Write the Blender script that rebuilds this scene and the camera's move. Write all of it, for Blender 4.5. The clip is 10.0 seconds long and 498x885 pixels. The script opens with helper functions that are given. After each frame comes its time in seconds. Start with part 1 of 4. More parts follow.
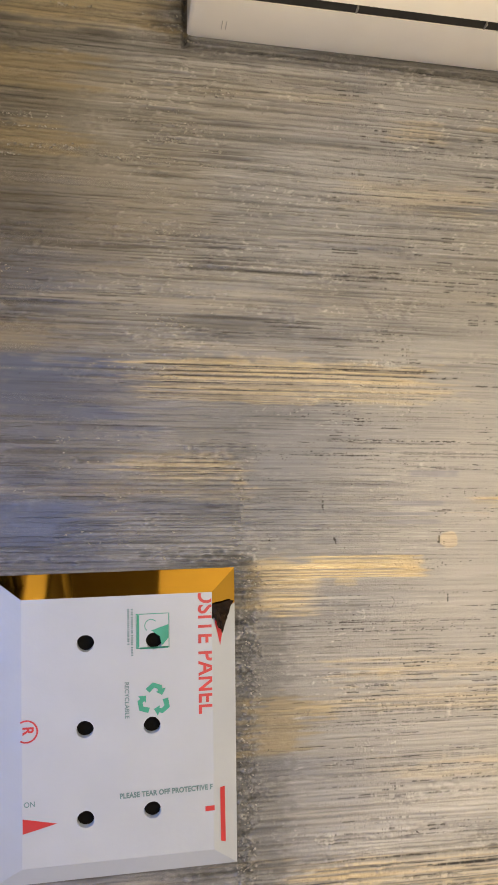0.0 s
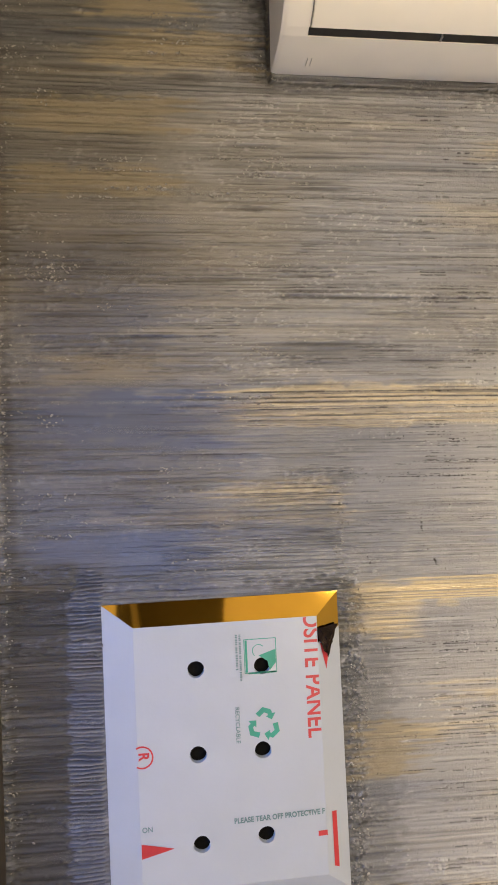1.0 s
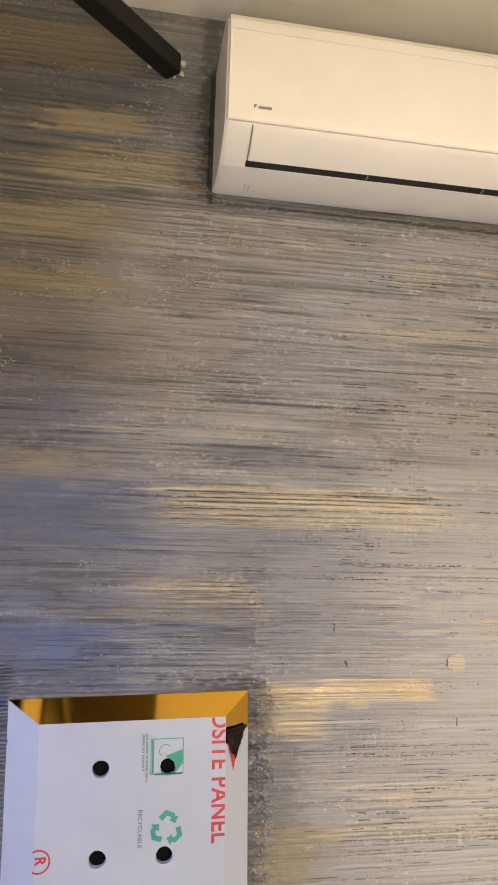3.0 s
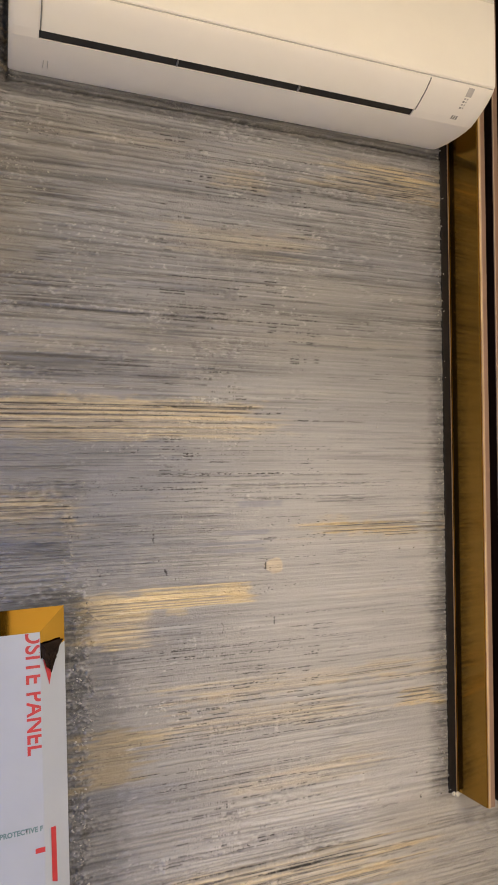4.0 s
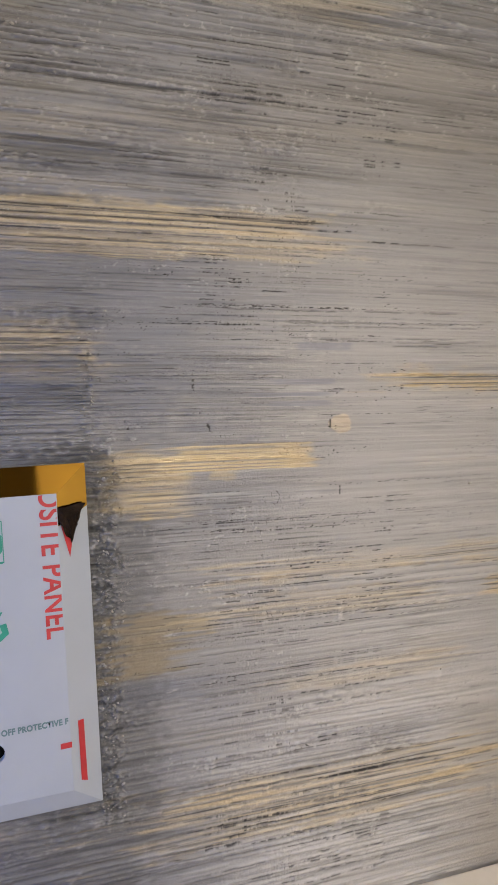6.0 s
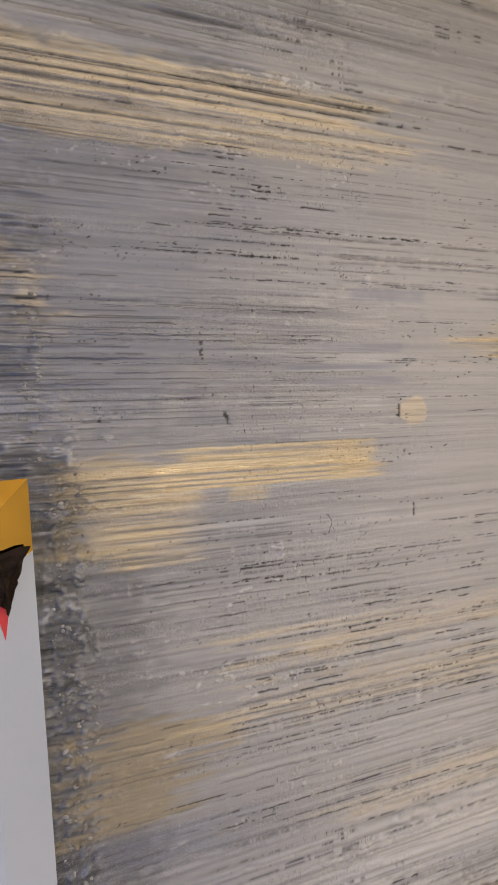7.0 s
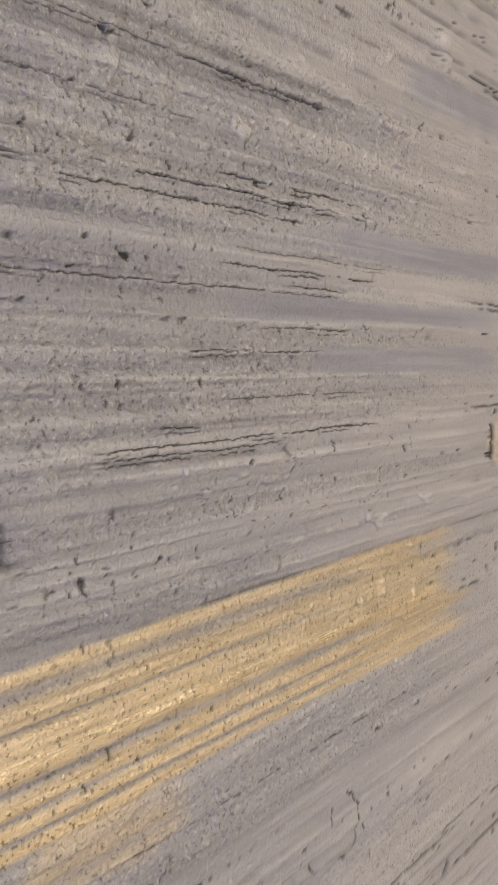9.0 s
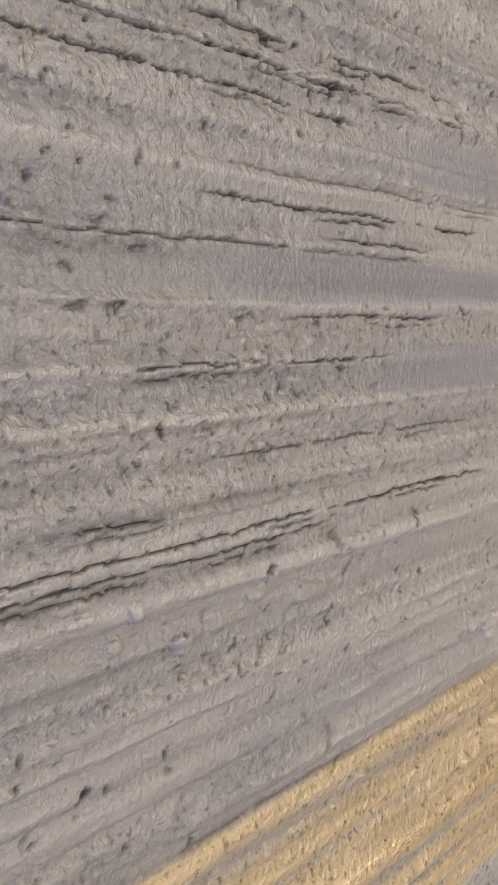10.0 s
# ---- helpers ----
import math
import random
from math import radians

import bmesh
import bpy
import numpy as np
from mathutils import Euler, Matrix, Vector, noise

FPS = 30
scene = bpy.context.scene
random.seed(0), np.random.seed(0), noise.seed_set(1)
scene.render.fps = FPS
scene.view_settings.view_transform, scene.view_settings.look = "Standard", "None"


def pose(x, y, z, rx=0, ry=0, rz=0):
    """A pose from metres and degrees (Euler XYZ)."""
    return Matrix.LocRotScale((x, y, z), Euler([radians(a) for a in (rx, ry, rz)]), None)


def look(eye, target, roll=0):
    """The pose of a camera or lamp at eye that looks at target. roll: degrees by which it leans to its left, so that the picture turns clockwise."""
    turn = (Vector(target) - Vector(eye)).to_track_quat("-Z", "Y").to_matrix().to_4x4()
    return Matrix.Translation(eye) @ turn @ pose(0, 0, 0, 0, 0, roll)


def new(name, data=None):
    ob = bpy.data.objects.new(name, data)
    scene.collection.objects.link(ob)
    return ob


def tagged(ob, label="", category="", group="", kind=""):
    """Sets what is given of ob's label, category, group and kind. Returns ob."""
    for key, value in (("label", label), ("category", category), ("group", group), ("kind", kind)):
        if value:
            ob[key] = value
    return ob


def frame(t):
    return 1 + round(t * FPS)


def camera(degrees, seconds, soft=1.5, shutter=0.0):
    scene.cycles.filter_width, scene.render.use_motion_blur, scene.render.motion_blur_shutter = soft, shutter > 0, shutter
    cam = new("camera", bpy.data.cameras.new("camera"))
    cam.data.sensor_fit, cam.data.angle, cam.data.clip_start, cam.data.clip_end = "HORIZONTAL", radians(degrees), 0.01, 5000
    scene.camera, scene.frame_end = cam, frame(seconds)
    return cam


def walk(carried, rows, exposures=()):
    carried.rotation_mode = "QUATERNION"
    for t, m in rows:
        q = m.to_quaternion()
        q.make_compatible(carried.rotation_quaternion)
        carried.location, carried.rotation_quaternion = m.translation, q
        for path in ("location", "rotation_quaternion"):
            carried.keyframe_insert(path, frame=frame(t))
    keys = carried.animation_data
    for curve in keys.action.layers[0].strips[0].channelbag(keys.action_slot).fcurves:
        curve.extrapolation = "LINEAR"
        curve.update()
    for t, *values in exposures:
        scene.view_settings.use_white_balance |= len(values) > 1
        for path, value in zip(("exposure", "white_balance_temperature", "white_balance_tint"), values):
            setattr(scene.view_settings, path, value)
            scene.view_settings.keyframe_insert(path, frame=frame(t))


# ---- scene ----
cam = camera(40.90, 10.0, soft=1.7)
PATH = [
    (0, (0.2742, 0.3247, 1.6542), (0.5918, 2.2989, 1.6929), 0.86),
    (0.5, (0.2232, 0.3212, 1.6729), (0.4419, 2.3083, 1.7348), 0.61),
    (1, (0.1713, 0.3191, 1.6726), (0.3738, 2.3071, 1.7559), -1.09),
    (1.5, (0.1742, 0.2899, 1.7031), (0.2803, 2.2651, 1.9980), 0.27),
    (2, (0.1641, 0.2767, 1.7217), (0.2998, 2.2477, 2.0327), 0.50),
    (2.2, (0.1698, 0.2717, 1.7204), (0.3006, 2.2377, 2.0635), 1.32),
    (3.3, (0.2685, 0.2656, 1.7494), (0.6970, 2.2122, 1.9142), 1.34),
    (3.5, (0.3020, 0.2668, 1.7377), (0.8014, 2.2008, 1.8385), 1.04),
    (4, (0.3315, 0.2732, 1.7129), (1.0283, 2.1473, 1.7605), -0.09),
    (4.5, (0.3466, 0.2795, 1.6984), (1.1320, 2.1188, 1.6867), -0.74),
    (5, (0.3574, 0.2920, 1.6876), (1.1772, 2.1154, 1.6303), -0.05),
    (5.5, (0.3685, 0.3581, 1.6364), (1.1126, 2.2072, 1.4715), 1.05),
    (6, (0.3705, 0.5150, 1.5811), (0.9790, 2.4100, 1.3843), -0.19),
    (6.2, (0.3620, 0.5792, 1.5707), (0.9707, 2.4714, 1.3490), 0.43),
    (7.3, (0.4085, 0.9979, 1.5107), (1.2967, 2.7876, 1.4206), -1.91),
    (7.5, (0.4351, 1.0646, 1.5193), (1.3653, 2.8316, 1.4080), -1.36),
    (8, (0.4833, 1.2022, 1.5360), (1.5768, 2.8696, 1.3818), -1.50),
    (8.5, (0.5097, 1.2853, 1.5365), (1.8233, 2.7797, 1.3335), -2.06),
    (9, (0.5635, 1.3383, 1.5370), (1.9293, 2.7843, 1.3282), -1.30),
    (9.5, (0.6024, 1.3760, 1.5428), (1.9151, 2.8676, 1.3148), -2.78),
    (10, (0.6210, 1.3934, 1.5418), (1.8929, 2.9205, 1.3172), -3.16),
]
EXPOSURE = [(0.0, 0.12, 7400, 5), (0.8, 0.07, 7080, 6), (2.2, 0.06, 7150, 8), (3.4, 0.08, 6850, 8), (4.0, -0.15, 6790, 9), (4.5, -0.17, 6600, 10),
            (6.0, -0.26, 6230, 8), (7.3, -0.20, 6370, 10), (10.0, -0.08, 6560, 10)]
walk(cam, [(t, look(eye, target, roll)) for t, eye, target, roll in PATH], EXPOSURE)

# ---- world and large lights ----
world = bpy.data.worlds.new("dusk_sky")
scene.world = world
world.use_nodes = True
wn = world.node_tree.nodes
sky = wn.new("ShaderNodeTexSky")
sky.sky_type, sky.sun_disc, sky.sun_elevation, sky.sun_rotation = "NISHITA", False, radians(4), radians(200)
world.node_tree.links.new(sky.outputs[0], wn["Background"].inputs[0])
wn["Background"].inputs[1].default_value = 0.06


def area_lamp(name, eye, target, sx, sy, power, colour):
    data = bpy.data.lights.new(name, "AREA")
    data.shape, data.size, data.size_y, data.energy, data.color = "RECTANGLE", sx, sy, power, colour
    ob = new(name, data)
    ob.matrix_world = look(eye, target)
    return ob


WARM = (1.0, 0.89, 0.75)
area_lamp("unseen_ceiling_lamp", (0.94, -0.30, 2.71), (0.94, -0.05, 0.0), 0.20, 0.16, 27.5, WARM)
area_lamp("unseen_ceiling_lamp", (0.55, -1.35, 2.71), (0.55, -1.3, 0.0), 0.25, 0.2, 14, WARM)
low_fill = bpy.data.lights.new("low_fill_lamp", "POINT")
low_fill.energy, low_fill.color, low_fill.shadow_soft_size = 36, WARM, 0.14
new("low_fill_lamp", low_fill).location = (0.92, -0.60, 1.00)
area_lamp("window_skylight", (-0.29, 1.12, 1.20), (0.3, 1.46, 1.00), 0.45, 0.9, 4.8, (0.10, 0.36, 1.0))

# ---- room plan ----
WX0, WX1 = -0.165, 1.493      # side walls
WY, BACK = 1.46, -2.6         # decorated wall and the wall behind the camera
ROOF = 2.732
TOP = 0.704                   # counter top


# ---- materials ----
def mat(name):
    m = bpy.data.materials.new(name)
    m.use_nodes = True
    nt = m.node_tree
    return m, nt, nt.nodes["Principled BSDF"]


def node(nt, kind, **values):
    n = nt.nodes.new(kind)
    for key, v in values.items():
        n.inputs[key].default_value = v
    return n


def wire(nt, a, b):
    nt.links.new(a, b)


def noise_node(nt, scale, detail=4, stretch=(1, 1, 1), rough=0.55):
    co = nt.nodes.new("ShaderNodeTexCoord")
    mp = node(nt, "ShaderNodeMapping", Scale=stretch)
    wire(nt, co.outputs["Object"], mp.inputs["Vector"])
    n = node(nt, "ShaderNodeTexNoise", Scale=scale, Detail=detail, Roughness=rough)
    wire(nt, mp.outputs[0], n.inputs["Vector"])
    return n.outputs["Fac"]


def ramp(nt, fac, lo, hi, a=0.0, b=1.0):
    r = node(nt, "ShaderNodeMapRange")
    r.inputs["From Min"].default_value, r.inputs["From Max"].default_value = lo, hi
    r.inputs["To Min"].default_value, r.inputs["To Max"].default_value = a, b
    wire(nt, fac, r.inputs["Value"])
    return r.outputs[0]


def mix(nt, fac, a, b):
    m = nt.nodes.new("ShaderNodeMix")
    m.data_type = "RGBA"
    for sock, v in ((m.inputs[6], a), (m.inputs[7], b)):
        if isinstance(v, tuple):
            sock.default_value = (*v, 1)
        else:
            wire(nt, v, sock)
    if isinstance(fac, float):
        m.inputs[0].default_value = fac
    else:
        wire(nt, fac, m.inputs[0])
    return m.outputs[2]


def mathn(nt, op, a, b=0.0):
    m = nt.nodes.new("ShaderNodeMath")
    m.operation = op
    for sock, v in ((m.inputs[0], a), (m.inputs[1], b)):
        if isinstance(v, (int, float)):
            sock.default_value = v
        else:
            wire(nt, v, sock)
    return m.outputs[0]


def bump(nt, bsdf, fac, strength, distance):
    b = node(nt, "ShaderNodeBump", Strength=strength, Distance=distance)
    wire(nt, fac, b.inputs["Height"])
    wire(nt, b.outputs[0], bsdf.inputs["Normal"])


def simple(name, colour, rough, metal=0.0, vary=0.12, scale=30.0, bumps=0.0, coat=0.0, stretch=(1, 1, 1), spec=0.5):
    """A painted or metal surface with slight mottling, uneven gloss and fine relief."""
    m, nt, b = mat(name)
    big = noise_node(nt, scale, 5, stretch)
    dark = tuple(c * (1 - vary) for c in colour)
    lite = tuple(min(1, c * (1 + vary)) for c in colour)
    wire(nt, mix(nt, ramp(nt, big, 0.3, 0.7), dark, lite), b.inputs["Base Color"])
    wire(nt, ramp(nt, noise_node(nt, scale * 3, 4, stretch), 0.3, 0.7, max(0.02, rough * 0.85), rough * 1.15), b.inputs["Roughness"])
    b.inputs["Metallic"].default_value = metal
    b.inputs["Coat Weight"].default_value = coat
    b.inputs["Specular IOR Level"].default_value = spec
    if bumps:
        bump(nt, b, noise_node(nt, scale * 8, 3, stretch), 0.5, bumps)
    return m


def plaster_material():
    """Dragged plaster: dark undercoat, brushed silver-grey, cool and bronze washes and gold strokes over it, with
    relief light and shade in the colour.
    """
    m, nt, b = mat("dragged_metallic_plaster")

    def attr(name):
        a = nt.nodes.new("ShaderNodeAttribute")
        a.attribute_name = name
        return a.outputs["Fac"]

    streak = noise_node(nt, 1.0, 5, (5, 5, 230))
    fine = noise_node(nt, 1.0, 4, (60, 60, 900))
    cloud = noise_node(nt, 7.0, 4, (1, 1, 2.2))
    grain = noise_node(nt, 1.0, 3, (1100, 1100, 850))
    grit = noise_node(nt, 1500.0, 2)
    base = mix(nt, ramp(nt, streak, 0.32, 0.68), (0.226, 0.226, 0.238), (0.286, 0.283, 0.292))
    base = mix(nt, mathn(nt, "MULTIPLY", ramp(nt, fine, 0.5, 0.8), 0.2), base, (0.45, 0.44, 0.43))
    base = mix(nt, mathn(nt, "MULTIPLY", ramp(nt, cloud, 0.45, 0.75), 0.25), base, (0.27, 0.27, 0.30))
    base = mix(nt, attr("pale"), base, (0.53, 0.52, 0.525))
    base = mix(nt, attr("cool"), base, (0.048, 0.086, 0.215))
    base = mix(nt, attr("wash_shade"), base, (0.056, 0.058, 0.063))
    base = mix(nt, attr("bronze"), base, (0.232, 0.190, 0.122))
    gold = mix(nt, ramp(nt, fine, 0.35, 0.7), (0.53, 0.415, 0.240), (0.72, 0.600, 0.400))
    base = mix(nt, attr("gold"), base, gold)
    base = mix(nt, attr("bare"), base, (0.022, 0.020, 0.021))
    speck = mathn(nt, "MULTIPLY", ramp(nt, grain, 0.57, 0.70), mathn(nt, "ADD", mathn(nt, "MULTIPLY", attr("grit"), 0.7), 0.05))
    base = mix(nt, speck, base, (0.07, 0.065, 0.065))
    chalk = mathn(nt, "MULTIPLY", ramp(nt, grain, 0.43, 0.30), mathn(nt, "MULTIPLY", attr("grit"), 0.38))
    base = mix(nt, chalk, base, (0.60, 0.57, 0.52))
    wire(nt, base, b.inputs["Base Color"])
    wire(nt, mathn(nt, "ADD", ramp(nt, streak, 0.3, 0.7, 0.47, 0.33), mathn(nt, "SUBTRACT", mathn(nt, "MULTIPLY", attr("bare"), 0.3), mathn(nt, "MULTIPLY", attr("gold"), 0.10))), b.inputs["Roughness"])
    sheen = mathn(nt, "ADD", 0.24, mathn(nt, "MULTIPLY", attr("gold"), 0.30))
    wire(nt, mathn(nt, "MULTIPLY", ramp(nt, attr("bare"), 0.0, 1.0, 1.0, 0.0), sheen), b.inputs["Metallic"])
    b1 = node(nt, "ShaderNodeBump", Strength=0.22, Distance=0.0006)
    wire(nt, fine, b1.inputs["Height"])
    b2 = node(nt, "ShaderNodeBump", Strength=0.75, Distance=0.0008)
    wire(nt, mathn(nt, "ADD", grain, mathn(nt, "MULTIPLY", grit, 0.35)), b2.inputs["Height"])
    wire(nt, b1.outputs[0], b2.inputs["Normal"])
    wire(nt, b2.outputs[0], b.inputs["Normal"])
    return m


PLASTER = plaster_material()
WALL_PAINT = simple("greige_wall_paint", (0.52, 0.49, 0.44), 0.6, vary=0.06, scale=9, bumps=0.0006)
CEIL_PAINT = simple("ceiling_paint", (0.86, 0.82, 0.75), 0.7, vary=0.05, scale=6, bumps=0.0005)
FLOOR_MAT = simple("beige_floor_tile", (0.74, 0.69, 0.60), 0.4, vary=0.12, scale=5)
AC_WHITE = simple("ac_white_plastic", (0.86, 0.815, 0.74), 0.42, vary=0.02, scale=12)
AC_DARK = simple("outlet_shade_black", (0.012, 0.011, 0.011), 0.5, vary=0.2)
AC_GREY = simple("ac_grey_print", (0.22, 0.21, 0.20), 0.5)
AC_PALE = simple("ac_pale_grey_print", (0.50, 0.47, 0.43), 0.4)
FILM = simple("white_protective_film", (0.365, 0.40, 0.475), 0.36, vary=0.025, scale=14, bumps=0.0004)
CORE = simple("dark_panel_core", (0.006, 0.006, 0.006), 0.9, spec=0.05)
GOLD = simple("gold_mirror_sheet", (0.62, 0.36, 0.06), 0.045, metal=1.0, vary=0.05, scale=4)
GOLD_SIDE = simple("brown_gold_mirror_sheet", (0.34, 0.20, 0.042), 0.13, metal=1.0, vary=0.06, scale=3)
RED = simple("red_print", (0.44, 0.024, 0.034), 0.4)
GREEN = simple("green_print", (0.02, 0.26, 0.19), 0.4)
GREYTXT = simple("grey_print", (0.11, 0.19, 0.21), 0.5)
TORN = simple("torn_dark_film", (0.016, 0.009, 0.006), 0.6, vary=0.5, scale=60, bumps=0.003, spec=0.12)
SLAT = simple("rose_brown_slat", (0.245, 0.150, 0.102), 0.38, vary=0.10, scale=10, stretch=(6, 6, 0.4))
SLAT_EDGE = simple("brass_slat_edge", (0.62, 0.44, 0.24), 0.35, metal=0.6, vary=0.1)
SLAT_LIP = simple("pale_rose_slat_edge", (0.42, 0.30, 0.22), 0.35, vary=0.08, scale=10, stretch=(6, 6, 0.4))
SLAT_BACK = simple("dark_brown_backing", (0.012, 0.005, 0.004), 0.55, spec=0.2)
BLACK = simple("black_trim", (0.010, 0.008, 0.008), 0.5, vary=0.3, scale=40, spec=0.2)
TUBE = simple("black_painted_steel", (0.010, 0.010, 0.008), 0.45, vary=0.4, scale=25, bumps=0.0005, spec=0.25)
CHIP = simple("chipped_white_plaster", (0.62, 0.59, 0.53), 0.8, vary=0.2, scale=80, bumps=0.002)
FRAME_MAT = simple("bronze_anodised_frame", (0.095, 0.074, 0.057), 0.42, metal=0.5, vary=0.12, scale=12, stretch=(1, 1, 0.2))
BEAD = simple("pale_metal_bead", (0.22, 0.27, 0.38), 0.3, metal=0.8)
GASKET = simple("black_gasket", (0.01, 0.01, 0.012), 0.35)
STONE = simple("cream_counter_stone", (0.82, 0.74, 0.63), 0.32, vary=0.09, scale=16)
BASE_DARK = simple("dark_reflected_board", (0.035, 0.026, 0.018), 0.5)
BASE_MAT = simple("counter_base_board", (0.34, 0.29, 0.24), 0.5)


def glass_material():
    m, nt, b = mat("tinted_window_glass")
    b.inputs["Base Color"].default_value = (0.32, 0.40, 0.62, 1)
    b.inputs["Transmission Weight"].default_value = 1.0
    b.inputs["Roughness"].default_value = 0.02
    return m


GLASS = glass_material()


# ---- mesh helpers ----
def finish(name, bm, material, smooth=False):
    me = bpy.data.meshes.new(name)
    bm.normal_update()
    bm.to_mesh(me)
    bm.free()
    me.materials.append(material)
    if smooth:
        me.polygons.foreach_set("use_smooth", [True] * len(me.polygons))
        me.set_sharp_from_angle(angle=radians(32))
    return me


def part(name, bm, material, parent=None, label="", smooth=False):
    ob = new(name, finish(name, bm, material, smooth))
    if parent is not None:
        ob.parent = parent
    if label:
        ob["label"] = label
    return ob


def thing(name, place, label, category, group="", kind=""):
    ob = new(name)
    ob.location = place
    bpy.context.view_layer.update()
    return tagged(ob, label, category, group, kind)


def boxm(x0, x1, y0, y1, z0, z1, bevel=0.0, bm=None):
    bm = bm or bmesh.new()
    out = bmesh.ops.create_cube(bm, size=1.0)
    bmesh.ops.transform(bm, matrix=Matrix.Translation(((x0 + x1) / 2, (y0 + y1) / 2, (z0 + z1) / 2)) @ Matrix.Diagonal((x1 - x0, y1 - y0, z1 - z0, 1)), verts=out["verts"])
    if bevel:
        bmesh.ops.bevel(bm, geom=bm.edges[:], offset=bevel, segments=2, affect="EDGES", profile=0.5)
    return bm


def child(ob, parent):
    """Hang a mesh with world coordinates under an Empty without moving it."""
    ob.parent = parent
    ob.matrix_parent_inverse = Matrix.Translation(parent.location).inverted()
    return ob


def put(name, bm, material, parent, label="", smooth=False):
    return child(part(name, bm, material, None, label, smooth), parent)


# ---- the decorated wall: real relief ----
def steps(*spans):
    out = []
    for a, b, d in spans:
        out.append(np.arange(a, b - d * 0.4, d))
    out.append(np.array([spans[-1][1]]))
    return np.concatenate(out)


GX = steps((WX0, 0.44, 0.0033), (0.44, 0.50, 0.0015), (0.50, 0.62, 0.0018), (0.62, 0.76, 0.0005), (0.76, 0.90, 0.0022), (0.90, WX1, 0.0044))
GZ = steps((0.66, 1.10, 0.0017), (1.10, 1.42, 0.0010), (1.42, 1.485, 0.0006), (1.485, 1.615, 0.00030), (1.615, 1.78, 0.0008), (1.78, 2.36, 0.0013), (2.36, ROOF + 0.01, 0.0019))
X, Z = np.meshgrid(GX, GZ)
DZ = np.gradient(GZ)[:, None]      # row spacing, the thinnest line that a row can carry


def lattice(x, z, sx, sz, seed):
    """Smooth value noise in -1..1 with cells of sx by sz metres."""
    rng = np.random.default_rng(seed)
    u, v = (x + 5) / sx, (z + 5) / sz
    i, j = np.floor(u).astype(int), np.floor(v).astype(int)
    u, v = u - i, v - j
    u, v = u * u * (3 - 2 * u), v * v * (3 - 2 * v)
    i -= i.min()
    j -= j.min()
    g = rng.uniform(-1, 1, (j.max() + 2, i.max() + 2))
    return (g[j, i] * (1 - u) + g[j, i + 1] * u) * (1 - v) + (g[j + 1, i] * (1 - u) + g[j + 1, i + 1] * u) * v


def dashes(x, z, sx, sz, seed, crisp=0.12, step=0.5):
    """Rows of straight dashes: constant along each dash, random from row to row, with quick ends."""
    rng = np.random.default_rng(seed)
    v = (z + 5) / sz
    j = np.floor(v).astype(int)
    v = np.clip((v - j - 0.5 + step) / (2 * step), 0, 1)
    v = v * v * (3 - 2 * v)
    j -= j.min()
    rows = j.max() + 2
    cols = int(np.ptp(x) / sx) + 5
    shift, stretch = rng.uniform(0, 1, rows), rng.uniform(0.7, 1.6, rows)
    g = rng.uniform(-1, 1, (rows, cols * 2))
    x = (x - x.min()) / sx

    def row(r):
        u = x / stretch[r] + shift[r]
        i = np.floor(u).astype(int)
        f = np.clip((u - i - 0.5 + crisp) / (2 * crisp), 0, 1)
        f = f * f * (3 - 2 * f)
        return g[r, i] * (1 - f) + g[r, i + 1] * f

    return row(j) * (1 - v) + row(j + 1) * v


def scores(x, z, sx, sz, width, share, seed, ledge=1.0):
    """Thin straight score lines, one at most in each row of height sz, in random stretches."""
    rng = np.random.default_rng(seed)
    v = (z + 5) / sz
    j = np.floor(v).astype(int)
    v = v - j
    j -= j.min()
    rows, cols = j.max() + 1, int(np.ptp(x) / sx) * 2 + 6
    at = rng.uniform(0.3, 0.7, rows)
    shift, stretch = rng.uniform(0, 1, rows), rng.uniform(0.6, 1.5, rows)
    on = rng.uniform(0, 1, (rows, cols)) < share
    u = (x - x.min()) / sx / stretch[j] + shift[j]
    i = np.floor(u).astype(int)
    f = u - i
    ends = np.clip(np.minimum(f, 1 - f) * 12, 0, 1)
    d = (v - at[j]) * sz
    fat = np.maximum(width, 0.8 * DZ)
    fat = np.where(d < 0, np.maximum(fat / ledge, 0.5 * DZ), fat)
    return np.exp(-((d / fat) ** 2)) * on[j, i] * ends * (width / np.maximum(width, 0.8 * DZ)) ** 0.35


def gate(v, lo, hi):
    t = np.clip((v - lo) / (hi - lo), 0, 1)
    return t * t * (3 - 2 * t)


WAVE = Z + 0.0016 * lattice(X, Z, 0.35, 0.10, 1) + 0.00022 * lattice(X, Z, 0.012, 0.012, 2) + 0.00012 * lattice(X, Z, 0.003, 0.003, 5)
RAG = lattice(X, Z, 0.012, 0.006, 3)       # ragged paint edges
DRAG = dashes(X, WAVE, 0.10, 0.0045, 4, 0.3)   # streaks at the ends of strokes


BLOT = 0.016 * lattice(X, Z, 0.04, 0.025, 6) + 0.008 * lattice(X, Z, 0.015, 0.010, 7)


def patch(x0, x1, z0, z1, soft=0.03, drag=0.05, edge=0.0075):
    """A brushed patch: crisp along its length, torn into streaks at its ends."""
    ex = np.minimum(X - x0, x1 - X) + drag * DRAG + 0.006 * RAG + BLOT
    ez = np.minimum(Z - z0, z1 - Z) + 0.8 * edge * DRAG + 0.5 * edge * RAG + 0.6 * edge / 0.0075 * BLOT * 0.5
    return gate(ex, -soft, soft) * gate(ez, -edge, edge)


